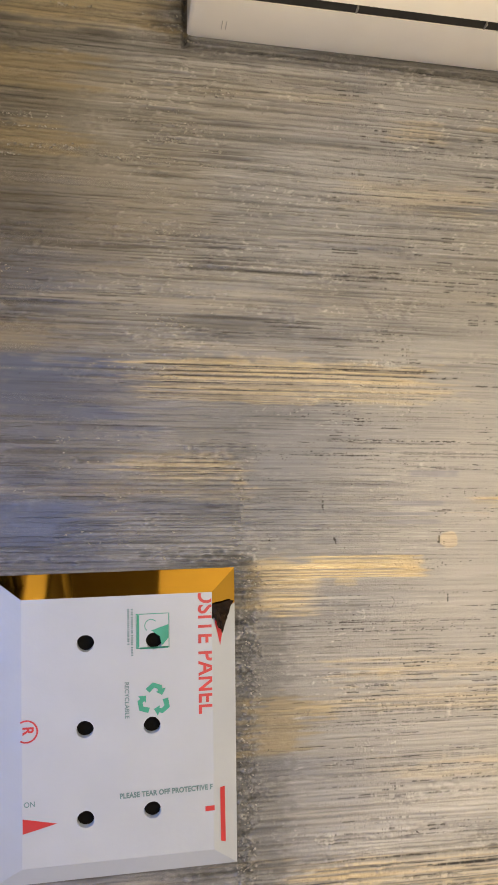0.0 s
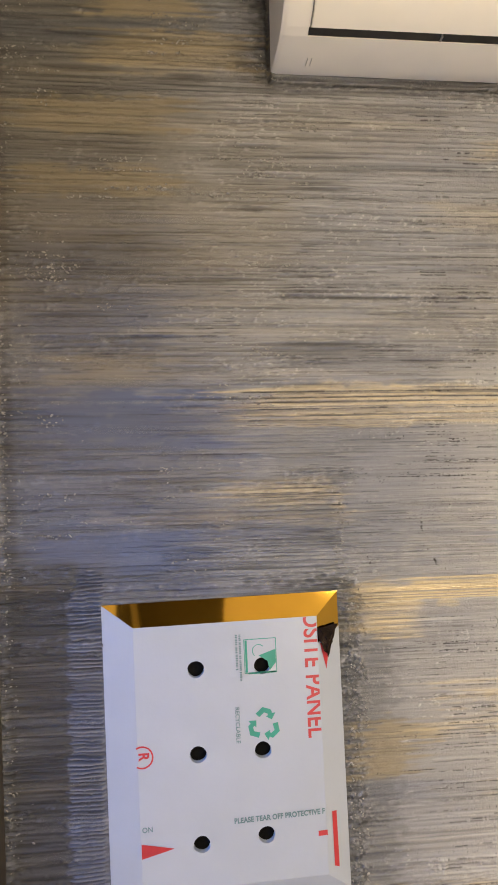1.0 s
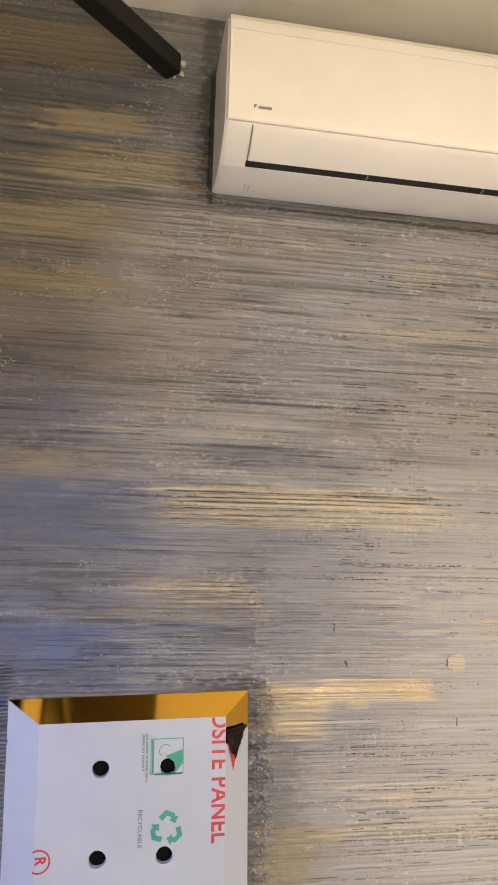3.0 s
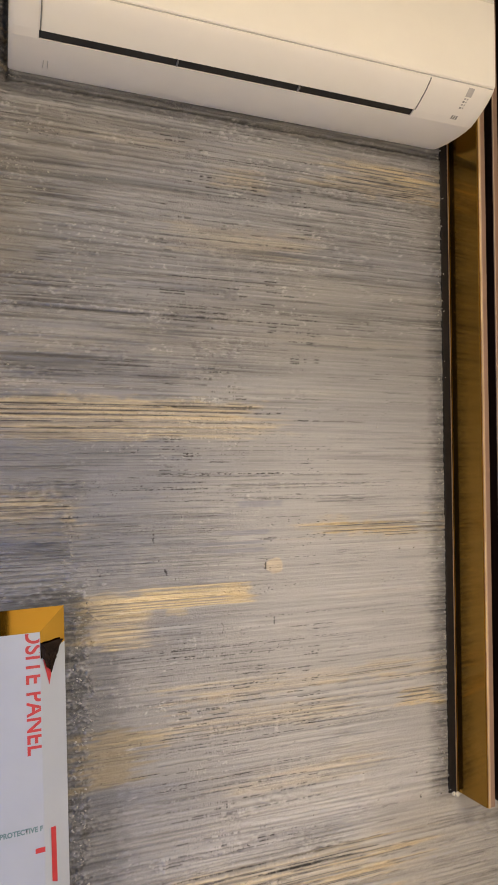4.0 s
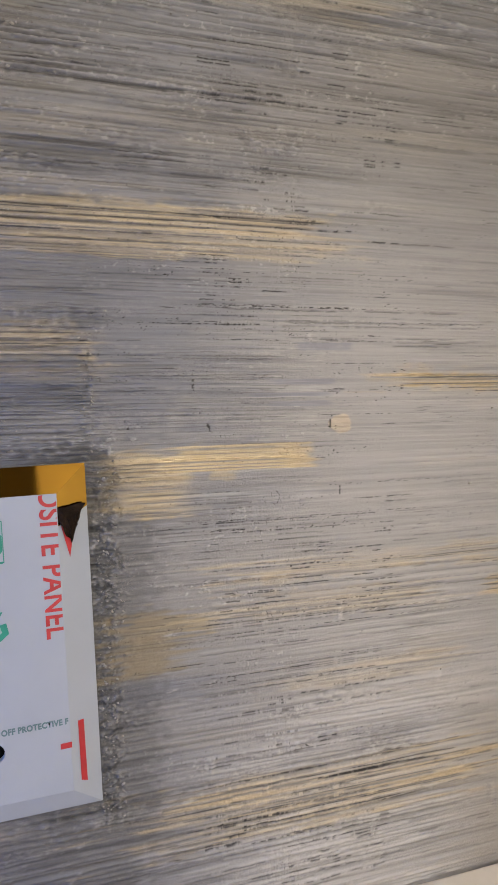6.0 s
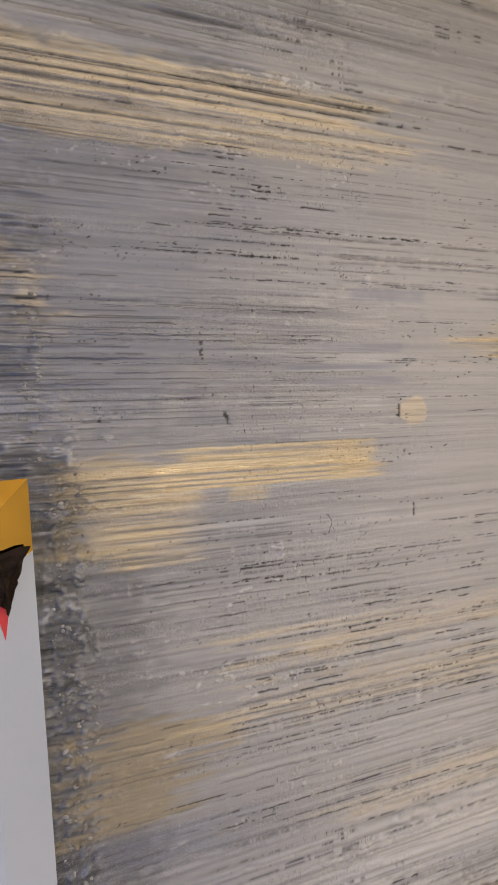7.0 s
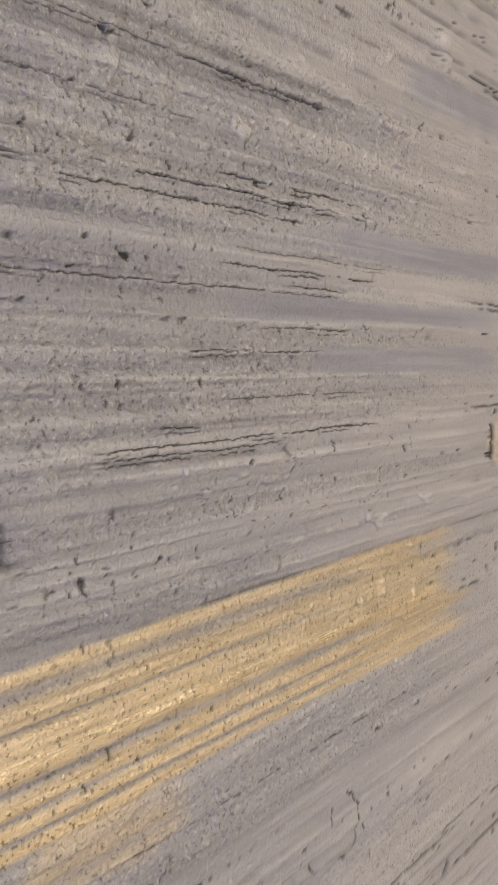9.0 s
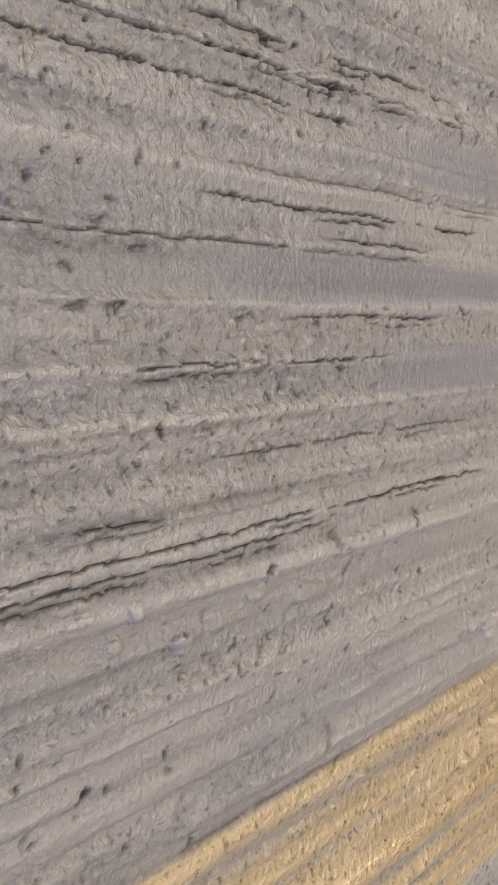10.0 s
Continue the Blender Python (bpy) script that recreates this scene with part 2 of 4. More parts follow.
near = gate(np.minimum(np.minimum(X - 0.46, 0.95 - X), np.minimum(Z - 1.10, 1.80 - Z)), -0.03, 0.03)
comb = 0.55 * dashes(X, WAVE, 0.22, 0.0078, 10, 0.06, 0.22) + 0.40 * dashes(X, WAVE, 0.12, 0.0046, 11, 0.06, 0.25) + 0.30 * dashes(X, WAVE, 0.35, 0.019, 12, 0.2, 0.3)
ridge = 0.60 * lattice(X, WAVE, 0.20, 0.0050, 201) + 0.45 * lattice(X, WAVE, 0.10, 0.0032, 202) + 0.30 * lattice(X, WAVE, 0.40, 0.0110, 203)
comb = 0.45 * comb + 0.95 * ridge
calm = gate(lattice(X, Z, 0.28, 0.07, 13), -0.45, 0.45)
sleek = gate(X, 0.70, 0.98) * gate(1.185 - X, 0.0, 0.02) * gate(2.05 - Z, 0.0, 0.15) * (gate(Z, 1.15, 1.35) + gate(X, 0.95, 1.1) * gate(1.35 - Z, 0.0, 0.2))
calm = np.maximum(calm, gate(Z, 1.86, 2.0)) * (1 - 0.75 * np.clip(sleek, 0, 1))
H = 0.0013 * comb * (0.40 + 0.60 * calm) * (1 - 0.45 * near)
rib = np.maximum(scores(X, WAVE, 0.20, 0.0072, 0.00100, 0.55, 15, 2.2), scores(X, WAVE, 0.10, 0.0095, 0.0014, 0.45, 16, 2.2))
rib *= 0.75 + 0.35 * lattice(X, Z, 0.006, 0.004, 17)
groove = np.maximum(scores(X, WAVE, 0.26, 0.0088, 0.00058, 0.60, 24), scores(X, WAVE, 0.11, 0.0057, 0.00046, 0.42, 25))
flock = gate(lattice(X, Z, 0.20, 0.045, 28) + 0.4 * lattice(X, Z, 0.08, 0.02, 30), 0.0, 0.45)
groove *= 0.12 + 0.88 * flock
groove *= gate(np.where((X > 0.60) & (X < 0.92), lattice(X, Z, 0.005, 0.02, 26) + 0.6 * lattice(X, Z, 0.0018, 0.01, 27), lattice(X, Z, 0.05, 0.008, 26) + 0.3), -0.75, 0.1) * (1 - 0.7 * sleek)
H -= 0.00035 * groove
broad = np.maximum(scores(X, WAVE, 0.16, 0.0082, 0.0019, 0.70, 29, 3.0), scores(X, WAVE, 0.08, 0.0115, 0.0026, 0.50, 32, 3.0))
broad *= (1 - near) * (1 - 0.6 * sleek) * gate(lattice(X, Z, 0.20, 0.05, 33), -0.5, 0.1) * (0.8 + 0.4 * lattice(X, Z, 0.010, 0.005, 34))
H += 0.0024 * broad
H += 0.0010 * rib * (0.20 + 0.80 * calm) * gate(lattice(X, Z, 0.2, 0.04, 18), -0.6, 0.0)

navy = np.maximum(patch(-0.13, 0.25, 1.70, 1.815, 0.08, 0.08, 0.03), patch(-0.12, 0.20, 1.49, 1.575, 0.08, 0.06, 0.02))
# fine combing all over, pale on its crests and dark in its furrows
fine = 0.60 * dashes(X, WAVE, 0.30, 0.0036, 110, 0.05) + 0.55 * dashes(X, WAVE, 0.13, 0.0060, 111, 0.05) + 0.2 * dashes(X, WAVE, 0.5, 0.0105, 112, 0.1)
combed = (1 - 0.75 * near) * (1 - 0.75 * sleek) * (0.22 + 0.78 * gate(lattice(X, Z, 0.16, 0.05, 113) + 0.5 * lattice(X, Z, 0.05, 0.02, 114), -0.35, 0.45))
around = np.maximum(np.maximum(0.035 - X, X - 0.445), np.maximum(0.96 - Z, Z - 1.46))     # distance from the panel
rubble = gate(0.042 - around + 0.012 * RAG, 0.0, 0.016) * gate(X, 0.444, 0.450) * gate(1.47 - Z, 0.0, 0.02)
combed *= (1 - 0.6 * navy) * (1 - 0.85 * rubble)
H += 0.0006 * fine * combed + 0.0026 * ridge * combed
WAVE2 = WAVE + 0.0012 * lattice(X, Z, 0.009, 0.006, 116) * gate(lattice(X, Z, 0.07, 0.022, 117), 0.2, 0.6)
kerf_on = combed * gate(lattice(X, Z, 0.11, 0.012, 118), -0.7, 0.1)
kerf = np.maximum(scores(X, WAVE2, 0.22, 0.0074, 0.0009, 0.82, 115), 0.9 * scores(X, WAVE2, 0.09, 0.0063, 0.0008, 0.45, 119)) * kerf_on
catch = np.maximum(scores(X, WAVE2 + 0.0022, 0.22, 0.0074, 0.0009, 0.82, 115), 0.9 * scores(X, WAVE2 + 0.0022, 0.09, 0.0063, 0.0008, 0.45, 119)) * kerf_on
H += 0.0010 * catch - 0.0012 * kerf
rough_patch = gate(lattice(X, Z, 0.07, 0.022, 117), 0.2, 0.6) * combed
lumpy = lattice(X, Z, 0.008, 0.0045, 120) + 0.6 * lattice(X, Z, 0.0045, 0.0032, 121)
H += 0.0016 * rough_patch * gate(lumpy, 0.0, 0.6)
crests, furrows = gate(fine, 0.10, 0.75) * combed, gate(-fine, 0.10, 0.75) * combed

# straight torn lines where the trowel dragged
WAVE3 = WAVE + 0.0005 * lattice(X, Z, 0.007, 0.006, 46) + 0.0003 * lattice(X, Z, 0.0022, 0.002, 47)
tear = scores(X, WAVE3, 0.07, 0.0085, 0.00075, 0.22, 21) * gate(lattice(X, Z, 0.18, 0.045, 40), 0.05, 0.40)
tear = np.maximum(tear, scores(X, WAVE3, 0.03, 0.0062, 0.00070, 0.22, 22) * gate(lattice(X, Z, 0.10, 0.03, 41), 0.15, 0.5))
tear = np.maximum(tear, 0.8 * scores(X, WAVE3, 0.20, 0.0180, 0.00060, 0.30, 23))
tear *= np.where((X > 0.60) & (X < 0.92), gate(0.8 * lattice(X, Z, 0.013, 0.02, 49) + 0.6 * lattice(X, Z, 0.0040, 0.02, 50) + 0.5 * lattice(X, Z, 0.0015, 0.01, 54), -0.50, 0.2), 0.55 * gate(lattice(X, Z, 0.03, 0.006, 50), -0.5, 0.3))
XR = X + 0.0011 * lattice(X, Z, 0.0030, 0.0021, 55) + 0.0005 * lattice(X, Z, 0.0012, 0.0009, 57)
ZR = Z + 0.0011 * lattice(X, Z, 0.0026, 0.0030, 56) + 0.0005 * lattice(X, Z, 0.0010, 0.0011, 58)
close = gate(np.minimum(np.minimum(X - 0.58, 0.80 - X), np.minimum(Z - 1.475, 1.63 - Z)), 0.0, 0.02)
tear *= 1 - 0.85 * close
H *= 1 - 0.4 * close
groove *= 1 - 0.45 * close
pit = gate(lattice(XR, ZR, 0.0021, 0.0030, 51) + 0.3 * lattice(X, Z, 0.0011, 0.0009, 53), 0.77, 0.95) * gate(lattice(X, WAVE, 0.16, 0.012, 52), 0.05, 0.45)

pit *= 1 - 0.75 * gate(np.minimum(np.minimum(X - 0.60, 0.78 - X), np.minimum(Z - 1.47, 1.62 - Z)), 0.0, 0.02)
speckled = gate(lattice(X, WAVE, 0.10, 0.011, 133), -0.2, 0.4) * gate(np.minimum(X - 0.56, 0.775 - X), 0.0, 0.03) * gate(np.minimum(Z - 1.486, 1.640 - Z), 0.0, 0.01)
pit = np.maximum(pit, gate(lattice(XR, ZR, 0.0010, 0.0017, 134), 0.74, 0.92) * speckled)
pit = np.maximum(pit, gate(lattice(XR, ZR, 0.0012, 0.0019, 130), 0.75, 0.93) * gate(lattice(X, WAVE, 0.2, 0.010, 131), -0.1, 0.4) * (X > 0.62) * (X < 0.77))


def torn(x0, x1, z, deep, thick=0.00055):
    """One long dark tear, broken and ragged, thickest near its end."""
    global tear
    sel = (np.abs(GZ - z) < 0.012)[:, None] & ((GX > x0 - 0.02) & (GX < x1 + 0.02))[None, :]
    r = np.ix_(sel.any(1), sel.any(0))
    x, w = X[r], WAVE[r] + 0.0004 * lattice(X[r], Z[r], 0.016, 0.03, 61) + 0.00018 * lattice(X[r], Z[r], 0.0030, 0.0025, 62) + 0.00022 * lattice(X[r], Z[r], 0.001, 0.0008, 63)
    far = not 1.48 < z < 1.625
    along = gate(np.minimum(x - x0, x1 - x), -0.004, 0.004)
    th = (0.50 if far else 0.20) * thick * (0.35 + 0.65 * (x - x0) / (x1 - x0)) * (0.75 + 0.6 * lattice(x, x * 0, 0.0035, 1, int(z * 9999)) + 0.5 * lattice(x, Z[r], 0.0011, 0.0007, int(z * 8888)))
    th = np.maximum(th, 0.00013)
    line = gate(1 - np.abs(w - z) / np.maximum(th, 1e-5) * 0.5, 0.0, 0.6)
    if not far:
        side = 0.0011 if int(z * 9999) % 2 else -0.0012
        twin = gate(lattice(x, x * 0, 0.012, 1, int(z * 6666)), 0.0, 0.3)
        line = np.maximum(line, 0.8 * twin * gate(1 - np.abs(w - z - side) / np.maximum(0.7 * th, 0.00012) * 0.5, 0.0, 0.6))
    broken = gate(lattice(x, x * 0, 0.006, 1, int(z * 7777)) + 0.4 * lattice(x, x * 0, 0.0018, 1, int(z * 5555)), *((-0.5, 0.0) if far else (-0.85, -0.35)))
    tear[r] = np.maximum(tear[r], line * along * broken * deep)


torn(0.543, 0.571, 1.679, 1.0, 0.0011)
torn(0.500, 0.709, 1.607, 0.8)
torn(0.489, 0.622, 1.583, 0.9)
torn(0.489, 0.622, 1.578, 0.9)
torn(0.672, 0.725, 1.584, 1.0)
torn(0.637, 0.726, 1.580, 1.0, 0.0009)
torn(0.618, 0.700, 1.576, 0.9)
torn(0.660, 0.713, 1.607, 0.8)
torn(0.618, 0.664, 1.594, 0.7)
torn(0.490, 0.714, 1.557, 0.9)
torn(0.672, 0.731, 1.563, 1.0)
torn(0.678, 0.737, 1.567, 0.6, 0.0005)
torn(0.695, 0.716, 1.559, 1.0, 0.0009)
torn(0.660, 0.708, 1.542, 0.9)
torn(0.685, 0.720, 1.548, 0.8)
torn(0.672, 0.728, 1.530, 0.7)
torn(0.635, 0.731, 1.520, 1.0, 0.0010)
torn(0.635, 0.690, 1.518, 0.9)
torn(0.650, 0.664, 1.524, 0.8)
torn(0.580, 0.686, 1.410, 0.9)
torn(0.584, 0.768, 1.428, 0.8)
torn(0.560, 0.671, 1.366, 1.0, 0.0011)
torn(0.551, 0.766, 1.331, 0.8)
torn(0.724, 0.816, 1.637, 0.8)
torn(0.771, 0.885, 1.683, 0.9)
torn(0.500, 0.650, 1.735, 0.9)
torn(0.666, 0.709, 1.732, 0.9)
torn(0.80, 1.05, 1.412, 0.8)
torn(0.70, 1.02, 1.366, 0.8)
torn(0.86, 1.08, 1.664, 0.8)
torn(0.62, 1.10, 1.190, 0.9, 0.0010)
torn(0.66, 1.08, 1.205, 0.8)
torn(0.54, 0.60, 1.150, 1.0, 0.0012)
torn(0.575, 0.835, 1.684, 0.85, 0.0016)
torn(0.590, 0.700, 1.681, 0.7, 0.0010)
torn(0.510, 0.700, 1.657, 0.85, 0.0018)
torn(0.550, 0.640, 1.660, 0.7, 0.0010)
torn(0.600, 0.722, 1.635, 0.8, 0.0011)
torn(0.610, 0.671, 1.351, 0.9, 0.0016)

# bundles of parallel comb grooves with raised crests between them
cut, crown = np.zeros_like(X), np.zeros_like(X)


def combs(x0, x1, z0, count, pitch, power, width=0.0011):
    z1 = z0 + pitch * (count - 1)
    sel = ((GZ > z0 - 0.02) & (GZ < z1 + 0.02))[:, None] & ((GX > x0 - 0.06) & (GX < x1 + 0.06))[None, :]
    r = np.ix_(sel.any(1), sel.any(0))
    rng = np.random.default_rng(int(z0 * 10000) + int(x0 * 1000))
    x, w = X[r], WAVE3[r] + 0.0005 * lattice(X[r], Z[r], 0.05, 0.02, 220)
    fat = np.maximum(width, 0.75 * np.broadcast_to(DZ, X.shape)[r])
    for k in range(count):
        a, b = x0 + rng.uniform(-0.03, 0.04), x1 + rng.uniform(-0.04, 0.03)
        along = gate(np.minimum(x - a, b - x), -0.004, 0.012)
        rag = gate(lattice(x, x * 0, 0.05, 1, int(rng.integers(9999))) + 0.5 * lattice(x, x * 0, 0.007, 1, int(rng.integers(9999))), -0.9, -0.1)
        at = z0 + pitch * k + rng.uniform(-0.12, 0.12) * pitch
        cut[r] = np.maximum(cut[r], np.exp(-((w - at) / fat) ** 2) * along * rag * power * rng.uniform(0.6, 1.0))
        crown[r] = np.maximum(crown[r], np.exp(-((w - at - pitch * 0.5) / (pitch * 0.28)) ** 2) * along * min(1.0, power + 0.25))


combs(0.30, 0.80, 1.7590, 6, 0.0098, 0.85)
combs(0.64, 1.18, 1.2320, 4, 0.0126, 0.75)
combs(0.60, 0.84, 1.1990, 4, 0.0070, 0.35)
combs(0.83, 1.06, 1.1985, 4, 0.0072, 1.0)
combs(0.60, 1.07, 1.1620, 1, 0.0080, 0.9)
combs(0.60, 1.04, 1.6800, 1, 0.0080, 0.8)
combs(0.72, 1.05, 1.6560, 2, 0.0055, 0.7)
combs(0.90, 1.05, 1.6270, 3, 0.0062, 0.75)
combs(0.50, 0.71, 1.6100, 1, 0.0080, 0.8)
combs(0.555, 0.73, 2.0240, 2, 0.0090, 0.8)
combs(0.50, 0.66, 1.9440, 3, 0.0075, 0.7)
combs(0.46, 0.62, 1.8780, 2, 0.0070, 0.8)
combs(0.575, 0.68, 1.8540, 2, 0.0060, 0.8)
combs(0.345, 1.17, 2.2250, 11, 0.0106, 0.30, 0.0014)
combs(0.36, 0.72, 1.8900, 9, 0.0115, 0.35, 0.0013)
combs(0.42, 0.80, 2.0500, 12, 0.0108, 0.28, 0.0013)
combs(0.75, 1.15, 1.9000, 13, 0.0110, 0.20, 0.0012)
combs(0.94, 1.17, 1.5660, 3, 0.0085, 0.7)
combs(0.58, 1.14, 1.0900, 2, 0.0095, 0.45)
combs(0.68, 1.00, 0.9650, 4, 0.0095, 0.45)
combs(0.55, 1.10, 0.8300, 9, 0.0105, 0.36)
combs(0.05, 0.30, 2.3700, 7, 0.0098, 0.40, 0.0014)
combs(0.10, 0.44, 1.4720, 7, 0.0105, 0.40, 0.0014)
combs(0.08, 0.44, 1.5850, 6, 0.0090, 0.45, 0.0013)

# crumbled bands between smooth ones, lumps where the plaster was dabbed
band = gate(lattice(X, WAVE, 0.30, 0.012, 70), 0.0, 0.35)
crumb = 0.8 * lattice(X, Z, 0.0026, 0.0018, 71) + lattice(X, Z, 0.0012, 0.0010, 72)
grit = np.clip(band * (1 - 0.7 * sleek), 0, 1)
# fine threads of the brush, seen only from close by
fibre = lattice(X, WAVE, 0.06, 0.0015, 230) + 0.6 * lattice(X, WAVE, 0.025, 0.0009, 231)
hand = gate(np.minimum(np.minimum(X - 0.58, 0.80 - X), np.minimum(Z - 1.36, 1.66 - Z)), 0.0, 0.02)
H += 0.00022 * fibre * hand
grit = np.maximum(grit, 0.75 * hand * gate(lattice(X, WAVE, 0.12, 0.006, 232), -0.3, 0.5))
H += 0.00020 * crumb * grit * (1 - 0.7 * gate(np.minimum(0.775 - X, np.minimum(Z - 1.44, 1.484 - Z)), 0, 0.002)) + 0.00005 * crumb
rough_zone = 0.9 * gate(0.30 - X, -0.1, 0.35) * gate(lattice(X, Z, 0.10, 0.03, 73), 0.0, 0.5)
rough_zone += 0.5 * gate(lattice(X, Z, 0.14, 0.035, 74), 0.38, 0.7)
ring = around
rough_zone += 0.9 * gate(0.050 - ring, 0.0, 0.03) * gate(X, 0.25, 0.42)
rough_zone += 0.7 * gate(X - 1.178, 0.0, 0.012) * (X < 1.23) * (Z > 0.98)
corner = X - WX0 - (ROOF - Z) * 0.0265      # distance from the leaning side wall
rough_zone += 1.1 * gate(0.035 - corner, 0.0, 0.02) + 0.8 * gate(X - 1.448, 0.0, 0.02)
rough_zone += 0.8 * gate(0.018 - np.abs(X - 0.44), 0.0, 0.012) * (Z > 1.46) * (Z < 1.64)
nub = gate(lattice(X + 0.003 * RAG, Z + 0.002 * lattice(X, Z, 0.006, 0.008, 59), 0.0068, 0.0050, 87) + 0.5 * lattice(X, Z, 0.0030, 0.0024, 88), 0.55, 0.90)
nub *= gate(lattice(X, Z, 0.07, 0.022, 89) + 0.34 * gate(0.50 - X, 0.0, 0.2) + 0.2 * gate(Z, 1.85, 2.0), 0.25, 0.6) * (1 - 0.8 * sleek)
H += 0.0009 * nub * (1 + 2.2 * gate(0.45 - X, 0.0, 0.1))
lump = lattice(X, Z, 0.013, 0.008, 75) + 0.7 * lattice(X, Z, 0.006, 0.004, 76)
H += 0.0015 * np.clip(rough_zone, 0, 1.2) * np.clip(lump, -0.35, 1.0)
crust = gate(lattice(X, Z, 0.0075, 0.0042, 93) + 0.6 * lattice(X, Z, 0.0036, 0.0026, 94), 0.15, 0.7)
crust *= np.clip(gate(0.045 - ring + 0.02 * RAG, 0.0, 0.02) * gate(X, 0.25, 0.42) + gate(0.022 - corner + 0.008 * RAG, 0.0, 0.010) + 0.9 * gate(0.018 - np.abs(X - 0.325), 0.0, 0.012) * (Z > 2.34) * (Z < 2.64) + 0.8 * gate(0.010 - np.abs(Z - 2.352), 0.0, 0.006) * gate(X, 0.33, 0.35) + 0.7 * gate(0.014 - np.abs(X - 0.44), 0.0, 0.01) * (Z > 1.46) * (Z < 1.64), 0, 1)
bead = gate(0.016 - corner + 0.006 * RAG, 0.0, 0.008) * (0.45 + 0.55 * gate(lattice(X, Z, 0.012, 0.007, 99), -0.5, 0.4))
rocks = gate(lattice(X, Z, 0.0052, 0.0042, 122) + 0.8 * lattice(X, Z, 0.0028, 0.0023, 123), 0.15, 0.45) * rubble
H += 0.0014 * crust * (1 - rubble) + 0.0026 * rocks + 0.0045 * bead

# heavy combed strip beside the panel, and the pinkish dab with its torn rim
strip = gate(np.minimum(X + 0.020 + 0.008 * DRAG, 0.040 - X) + 0.003 * RAG, 0.0, 0.006) * gate(1.515 - Z - 6.0 * np.clip(0.012 - X, 0, 1) ** 2 * 10 + 0.012 * RAG, 0, 0.012)
swing = np.sin(WAVE2 * 2 * np.pi / 0.0066 + 2.5 * lattice(X, Z, 0.06, 0.03, 77) + 0.8 * lattice(X, Z, 0.012, 0.012, 76))
H += 0.0034 * strip * (0.5 + 0.5 * swing)
left = gate(-0.02 - X, 0, 0.01) * gate(1.55 - Z, 0, 0.08)
H += 0.0016 * left * np.sin(WAVE * 2 * np.pi / 0.017 + 2 * lattice(X, Z, 0.08, 0.05, 78))
dab = gate(1 - ((XR - 0.824) / 0.021) ** 2 - ((Z - 1.508) / 0.016) ** 2 + 0.25 * RAG, 0.0, 0.35)
H = H * (1 - 0.9 * dab) + 0.0009 * dab
rim = gate(1 - np.abs(XR - 0.805 - 0.001 * RAG + 40 * (Z - 1.509) ** 2 * -0.6) / 0.0016, 0, 0.7) * gate(0.0145 - np.abs(Z - 1.509), 0, 0.004)
hook = gate(1 - np.abs(np.hypot((XR - 0.715) / 0.7, ZR - 1.398) - 0.010) / 0.0007, 0, 0.6) * gate(X - 0.708 + (Z - 1.398) * 0.3, 0, 0.003)
crack = gate(1 - np.abs(XR - 0.589 - 0.001 * RAG) / 0.0017, 0, 0.6) * gate(0.0085 - np.abs(Z - 1.571), 0, 0.003)
nick = gate(1 - np.abs(XR - 0.7265 - 0.001 * RAG) / 0.0009, 0, 0.6) * gate(0.0035 - np.abs(Z - 1.580), 0, 0.002)
slit = gate(1 - np.abs(XR - 0.6125 + 0.35 * (Z - 1.507)) / 0.0020, 0, 0.6) * gate(0.0075 - np.abs(Z - 1.507), 0, 0.003)
slit = np.maximum(slit, gate(1 - np.abs(XR - 0.824) / 0.0013, 0, 0.6) * gate(0.010 - np.abs(Z - 1.402), 0, 0.003))
broken_marks = gate(lattice(X, Z, 0.004, 0.0035, 79), -0.4, 0.0)
marks = np.maximum.reduce([rim, hook, crack, nick, slit]) * broken_marks
tear = np.maximum(tear * (1 - dab) * (1 - 0.8 * patch(0.54, 0.77, 1.4425, 1.481, 0.02, 0.01, 0.002)), marks)
ladder = np.zeros_like(X)
for lx, lz, tall in ((1.010, 1.075, 0.014), (0.826, 1.207, 0.016), (1.127, 0.840, 0.016), (0.612, 0.985, 0.014), (0.700, 0.930, 0.010), (0.770, 1.640, 0.006), (0.437, 1.620, 0.008)):
    ladder = np.maximum(ladder, gate(1 - np.abs(XR - lx - 0.002 * RAG) / 0.006, 0, 0.7) * gate(tall - np.abs(Z - lz), -0.002, 0.004))
H += 0.0016 * crown * (1 - 0.5 * near) - 0.0013 * cut + 0.0016 * ladder
worm = scores(X, WAVE2 + 0.0008 * lattice(X, Z, 0.012, 0.010, 210), 0.035, 0.0110, 0.0012, 0.5, 211, 2.0) * gate(lattice(X, Z, 0.12, 0.035, 212), 0.10, 0.45)
worm *= gate(0.66 - X, 0.0, 0.15) * gate(Z - 1.47, 0.0, 0.05) * (1 - navy)
H += 0.0022 * worm
# places rubbed smooth, where the combing is lost
smudge = patch(0.10, 0.25, 2.10, 2.30, 0.05, 0.02, 0.03)
smudge = np.maximum(smudge, patch(-0.05, 0.15, 1.715, 1.815, 0.06, 0.05, 0.02))
smudge = np.maximum(smudge, patch(-0.06, 0.12, 1.525, 1.580, 0.06, 0.05, 0.02))
smudge = np.maximum(smudge, patch(-0.06, 0.20, 2.520, 2.585, 0.06, 0.03, 0.02))
smudge = np.maximum(smudge, patch(0.02, 0.22, 2.458, 2.512, 0.03, 0.03, 0.01))
smudge = np.maximum(smudge, patch(-0.10, 0.04, 2.05, 2.14, 0.05, 0.04, 0.03))
smudge = np.maximum(smudge, patch(0.24, 0.34, 2.55, 2.74, 0.04, 0.02, 0.03))
